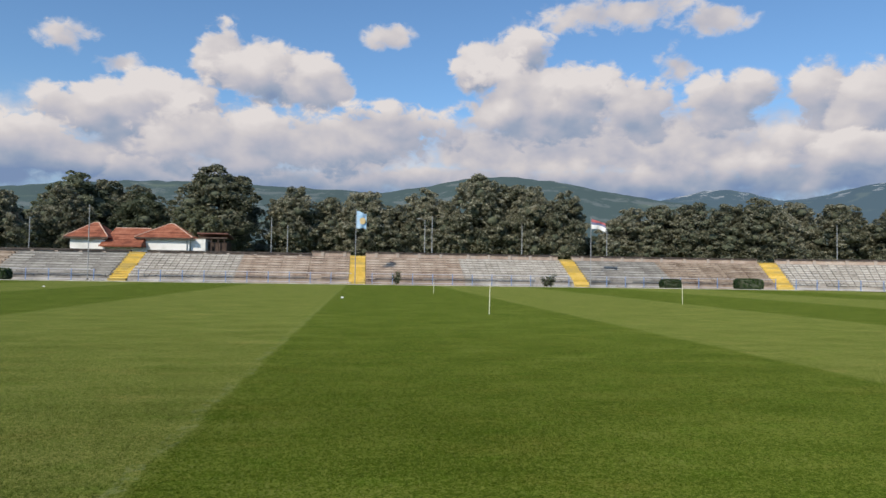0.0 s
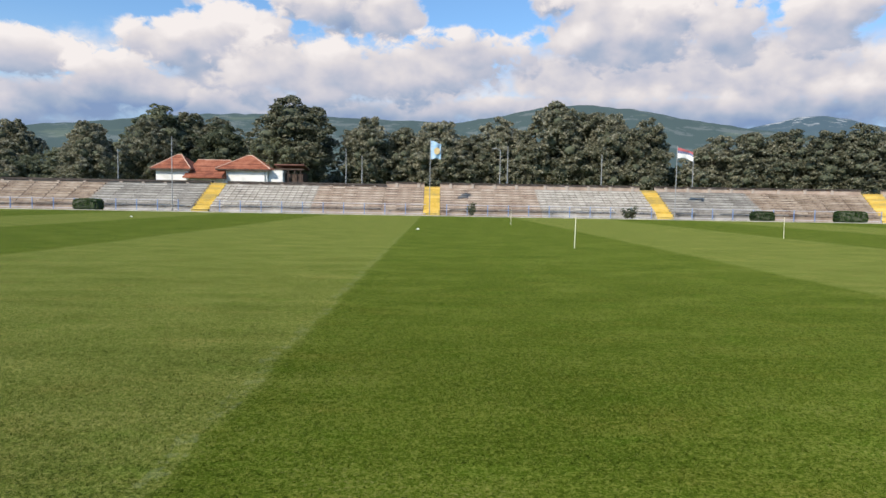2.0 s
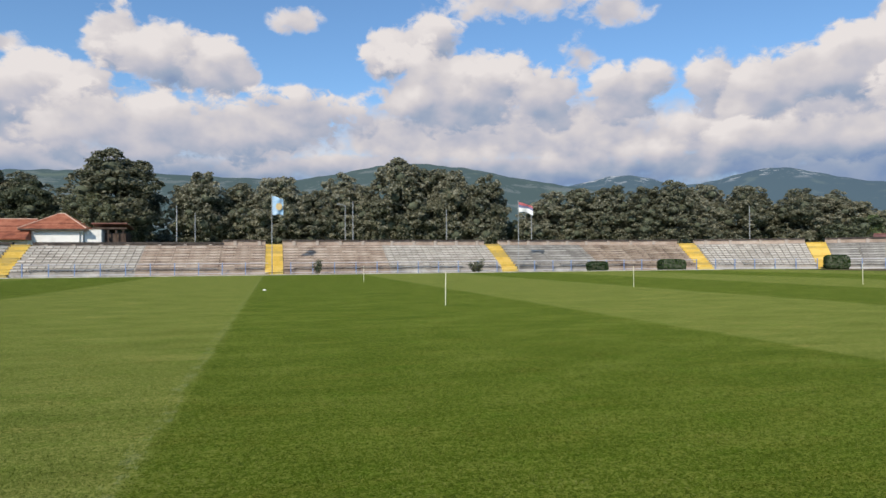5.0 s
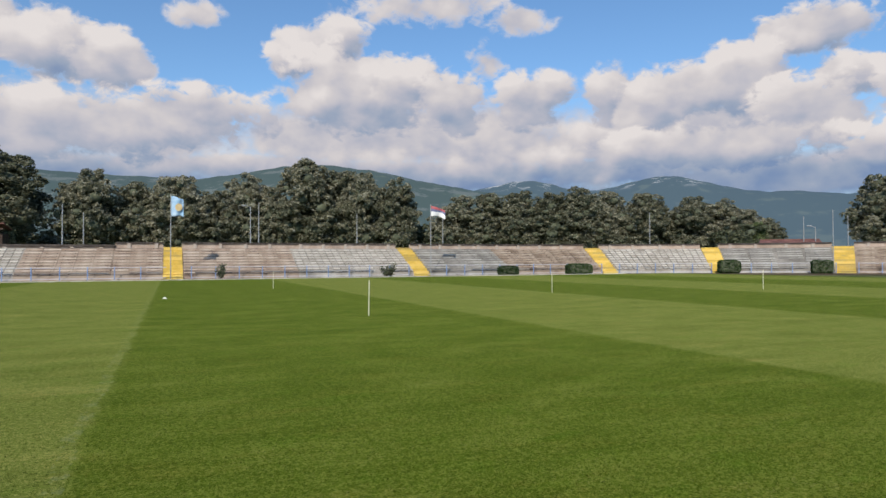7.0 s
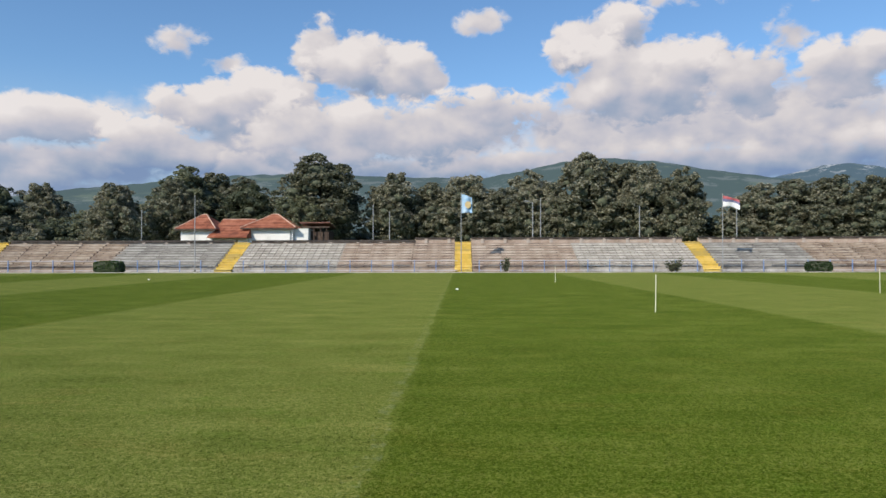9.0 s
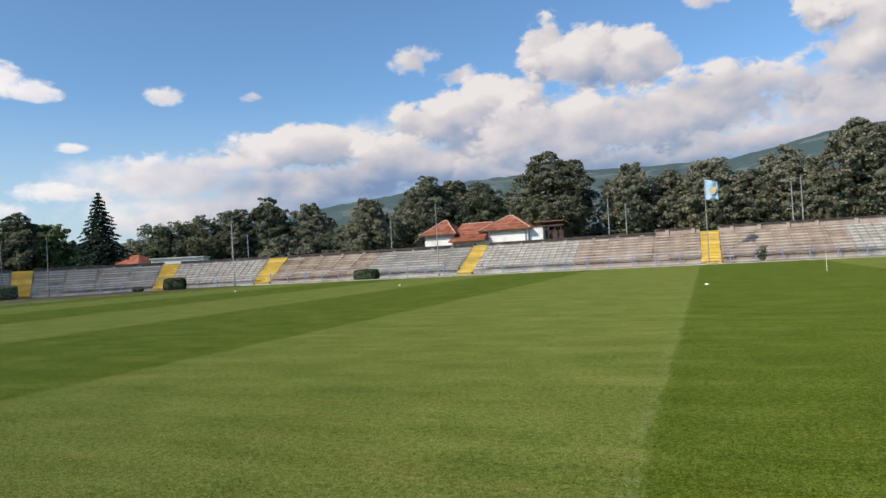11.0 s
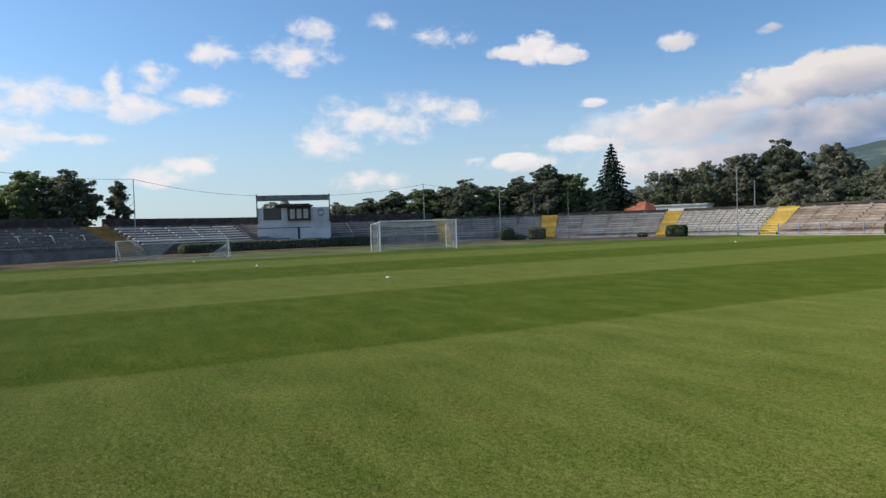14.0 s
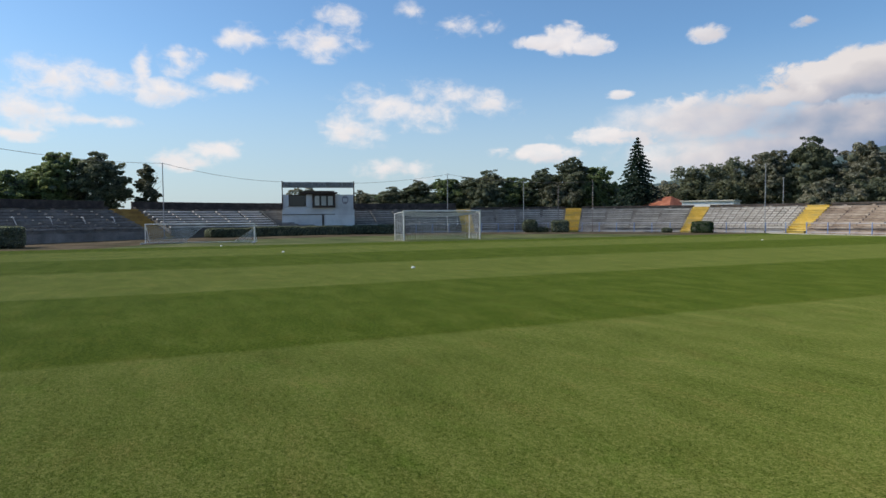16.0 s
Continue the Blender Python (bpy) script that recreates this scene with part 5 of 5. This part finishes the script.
pb("sill", wx0 - 0.05, wx1 + 0.05, 3.34, 3.42, -0.06, 0.2, M_FASCIA, win)
pb("frame", wx0, wx0 + 0.08, 3.42, 4.66, 0.02, 0.2, M_FASCIA, win)
pb("frame", wx1 - 0.08, wx1, 3.42, 4.66, 0.02, 0.2, M_FASCIA, win)
bay = pb("bay", cx0, cx1, 3.2, 4.85, -0.35, -0.002, M_FASCIA, None, "brown framed glazed bay window")
pane_w = (cx1 - cx0 - 0.5) / 3
for i in range(3):
    x = cx0 + 0.2 + i * (pane_w + 0.05)
    pb("pane", x, x + pane_w, 3.4, 4.6, -0.375, -0.352, M_GLASS, bay)
    pb("curtain", x + pane_w * 0.1, x + pane_w * 0.85, 3.45, 4.55, -0.378, -0.3765, M_KERB, bay, "pale blind behind the glass")
pb("bay_roof", XL + 0.25 * W, XL + 0.76 * W, 4.86, 5.02, -0.75, 2.4, M_FASCIA, None, "dark flat roof slab over the bay")
pb("bay_roof_top", XL + 0.30 * W, XL + 0.72 * W, 5.021, 5.18, -0.4, 2.2, M_FASCIA)
pb("cabin", XL + 0.36 * W, XL + 0.73 * W, 4.71, 4.859, 0.3, 2.2, M_FASCIA)
pb("ledge", XL, XL + 0.72 * W, 2.36, 2.44, -0.08, -0.002, M_CONCRETE)
pb("door", dx0, dx1, 0, 2.35, 0.1, 0.15, M_FASCIA, None, "narrow dark door")
pb("panel", XL + 0.60 * W, W / 2 - 0.05, 0.2, 2.3, -0.03, -0.002, M_PLASTER)
for x in (XL + 0.06, W / 2 - 0.06):
    pb("sign_post", x - 0.06, x + 0.06, 3.0, 6.35, -0.14, -0.004, M_FASCIA)
sign = pb("sign_board", XL + 0.13, W / 2 - 0.13, 5.55, 6.22, -0.12, -0.06, M_STEEL, None, "dark ribbed metal sign board")
for i in range(5):
    pb("rib", XL + 0.13, W / 2 - 0.13, 5.6 + i * 0.13, 5.64 + i * 0.13, -0.145, -0.1205, M_FASCIA, sign)
eb = bmesh.new()
bmesh.ops.create_circle(eb, cap_ends=True, radius=0.40, segments=20, matrix=Matrix.Translation((XL + 0.87 * W, -0.02, 4.1)) @ Matrix.Rotation(radians(90), 4, "X") @ Matrix.Diagonal((1, 1.25, 1, 1)))
bmesh.ops.solidify(eb, geom=eb.faces[:], thickness=0.02)
emblem = part("emblem", eb, M_FADED, press, "faded grey emblem plate")
pb("emblem_band", XL + 0.84 * W, XL + 0.90 * W, 3.9, 4.3, -0.06, -0.045, M_GREYWALL, emblem)


# ---------------------------------------------------------------- goals
def net_panel(bm, p00, p10, p01, p11, nu, nv, sag, r=0.011):
    """Cords of a net between four corners, sagging between them."""
    p00, p10, p01, p11 = (Vector(p) for p in (p00, p10, p01, p11))

    def at(u, v):
        p = p00.lerp(p10, u).lerp(p01.lerp(p11, u), v)
        return p + Vector(sag) * (4 * u * (1 - u)) * (0.35 + 0.65 * v if v < 1 else 1)

    for i in range(nu + 1):
        for j in range(0, nv, 3):
            add_tube(bm, at(i / nu, j / nv), at(i / nu, min(nv, j + 3) / nv), r, r, 3)
    for j in range(nv + 1):
        for i in range(0, nu, 3):
            add_tube(bm, at(i / nu, j / nv), at(min(nu, i + 3) / nu, j / nv), r, r, 3)


GX, GY0, GY1 = -51.5, 26.4, 33.72
goal = thing("football_goal", "white metal football goal with a pale net on the turf", "goal", "football goals", at=Matrix.Translation((GX, GY0, 0)))
GW = GY1 - GY0
part("post", tube((0, 0, -0.03), (0, 0, 2.5), 0.06, 0.06, 12), M_WHITE, goal)
part("post", tube((0, GW, -0.03), (0, GW, 2.5), 0.06, 0.06, 12), M_WHITE, goal)
part("crossbar", tube((0, -0.06, 2.5), (0, GW + 0.06, 2.5), 0.06, 0.06, 12), M_WHITE, goal)
for y in (0.0, GW):
    part("back_post", tube((-2.0, y - 0.05, -0.03), (-2.0, y - 0.05, 2.3), 0.045, 0.045, 8), M_WHITE, goal)
    part("stay", tube((-2.0, y - 0.05, 2.28), (0, y, 2.45), 0.02, 0.02, 6), M_WHITE, goal)
nb = bmesh.new()
net_panel(nb, (-1.9, 0, 0.02), (-1.9, GW, 0.02), (-1.9, 0, 2.2), (-1.9, GW, 2.2), 45, 15, (0, 0, -0.25))
net_panel(nb, (0, 0, 2.42), (0, GW, 2.42), (-1.9, 0, 2.2), (-1.9, GW, 2.2), 45, 12, (0, 0, -0.22))
net_panel(nb, (0, 0, 0.02), (-1.9, 0, 0.02), (0, 0, 2.42), (-1.9, 0, 2.2), 12, 15, (0, 0.05, 0))
net_panel(nb, (0, GW, 0.02), (-1.9, GW, 0.02), (0, GW, 2.42), (-1.9, GW, 2.2), 12, 15, (0, -0.05, 0))
part("net", nb, M_NET, goal, "pale sagging cord net")

LA, LB = Vector((-56.5, 6.4, 0)), Vector((-53.8, 14.4, 0))
along = (LB - LA).normalized()
tipped = thing("football_goal", "white metal goal tipped forward with its torn net hanging loose", "goal", "football goals",
               at=Matrix.Translation(LA) @ Matrix.Rotation(math.atan2(along.y, along.x), 4, "Z"))
GL = (LB - LA).length
part("upper_bar", tube((0, 0, 1.55), (GL, 0, 1.55), 0.045, 0.045, 10), M_WHITE, tipped)
for x in (0.0, GL):
    part("upright", tube((x, 0, -0.02), (x, 0, 1.55), 0.045, 0.045, 10), M_WHITE, tipped)
    part("ground_bar", tube((x, 0, 0.05), (x, -1.1, 0.05), 0.055, 0.055, 10), M_WHITE, tipped)
    part("brace", tube((x, 1.0, 0.05), (x, 0.05, 1.5), 0.03, 0.03, 8), M_WHITE, tipped)
part("ground_bar", tube((0, 0.9, 0.05), (GL, 0.9, 0.05), 0.04, 0.04, 8), M_WHITE, tipped)
nb = bmesh.new()
net_panel(nb, (0, 0.1, 0.02), (GL * 0.33, 0.5, 0.02), (0, 0.02, 1.5), (GL * 0.55, 0.02, 1.5), 26, 12, (0, 0.1, -0.25))
net_panel(nb, (GL * 0.78, 0.5, 0.02), (GL, 0.1, 0.02), (GL * 0.98, 0.02, 1.1), (GL, 0.02, 1.5), 12, 12, (0, 0.1, -0.1))
net_panel(nb, (0, 1.0, 0.03), (GL, 1.0, 0.03), (0, 0.1, 0.1), (GL, 0.1, 0.1), 40, 6, (0, 0, 0.0))
part("net", nb, M_NET, tipped, "torn pale cord net")

# ---------------------------------------------------------------- markers on the pitch
M_STICK = material("yellowed_white_plastic", stops3((0.60, 0.58, 0.42), (0.70, 0.68, 0.52), (0.78, 0.76, 0.62)), 3.0, 4.0, 0.5, 0.0)
for x, y, lean in ((5.88, 23.3, 0.9), (17.4, 32.3, -0.6), (28.6, 30.3, 0.4), (6.15, 44.0, 0.2)):
    mk = thing("training_pole", "thin white plastic training pole stuck in the turf", "training pole", "training poles on the pitch",
               at=Matrix.Translation((x, y, 0)) @ Matrix.Rotation(radians(lean), 4, "Y"))
    part("shaft", tube((0, 0, -0.1), (0, 0, 0.97), 0.0145, 0.013, 10), M_STICK, mk)
    part("tip", tube((0, 0, 0.97), (0, 0, 1.0), 0.016, 0.006, 10), M_STICK, mk)
M_CONE = material("white_plastic", stops3((0.68, 0.68, 0.62), (0.8, 0.8, 0.76), (0.84, 0.84, 0.82)), 3.0, 3.0, 0.45, 0.0)
for x, y in ((0.50, 35.4), (-22.5, 15.4), (-19.7, 48.3), (-37.4, 13.4), (-48.3, 11.2), (-35.1, 49.7)):
    bm = bmesh.new()
    prof = [(0.10, 0.002), (0.097, 0.012), (0.05, 0.06), (0.035, 0.07), (0.02, 0.065)]
    rings = [[bm.verts.new((r * math.cos(a * math.pi / 10), r * math.sin(a * math.pi / 10), z)) for a in range(20)] for r, z in prof]
    for r0, r1 in zip(rings, rings[1:]):
        for i in range(20):
            bm.faces.new((r0[i], r0[(i + 1) % 20], r1[(i + 1) % 20], r1[i]))
    cone = part("marker_cone", bm, M_CONE, None, "", True)
    cone.matrix_basis = Matrix.Translation((x, y, 0.0)) @ Matrix.Scale(0.88, 4)
    tagged(cone, "low white plastic disc marker on the turf", "marker", "disc markers on the pitch")


# ---------------------------------------------------------------- turf blades round the path
def turf_blades(count, seed):
    """Short mown blades, thickest near the path and thinning out with distance."""
    rs = np.random.RandomState(seed)
    r = 1.6 + 15.0 * rs.beta(1.0, 2.2, count)
    a = np.radians(rs.uniform(-62, 106, count))                # left of straight ahead
    cx, cy = rs.uniform(0.4, 1.6, count), rs.uniform(0.8, 6.0, count)
    x, y = cx - r * np.sin(a), cy + r * np.cos(a)
    h = rs.uniform(0.006, 0.017, count)
    wd = rs.uniform(0.0014, 0.0030, count) * (1 + 0.06 * r)
    t = rs.uniform(0, 2 * np.pi, count)
    lx, ly = rs.normal(0, 0.022, count), rs.normal(0, 0.022, count)
    base = np.stack((x, y, np.full(count, -0.002)), 1)
    side = np.stack((np.cos(t) * wd, np.sin(t) * wd, np.zeros(count)), 1)
    tip = base + np.stack((lx, ly, h), 1)
    verts = np.stack((base - side, base + side, tip), 1).reshape(-1, 3)
    me = bpy.data.meshes.new("turf_blades")
    me.vertices.add(count * 3)
    me.vertices.foreach_set("co", verts.ravel())
    me.loops.add(count * 3)
    me.loops.foreach_set("vertex_index", np.arange(count * 3, dtype=np.int32))
    me.polygons.add(count)
    me.polygons.foreach_set("loop_start", np.arange(0, count * 3, 3, dtype=np.int32))
    me.update(calc_edges=True)
    me.materials.append(M_BLADE)
    return tagged(new("turf_blades", me), "short mown grass blades on the pitch", "grass", kind="stuff")


turf_blades(600000, 4)
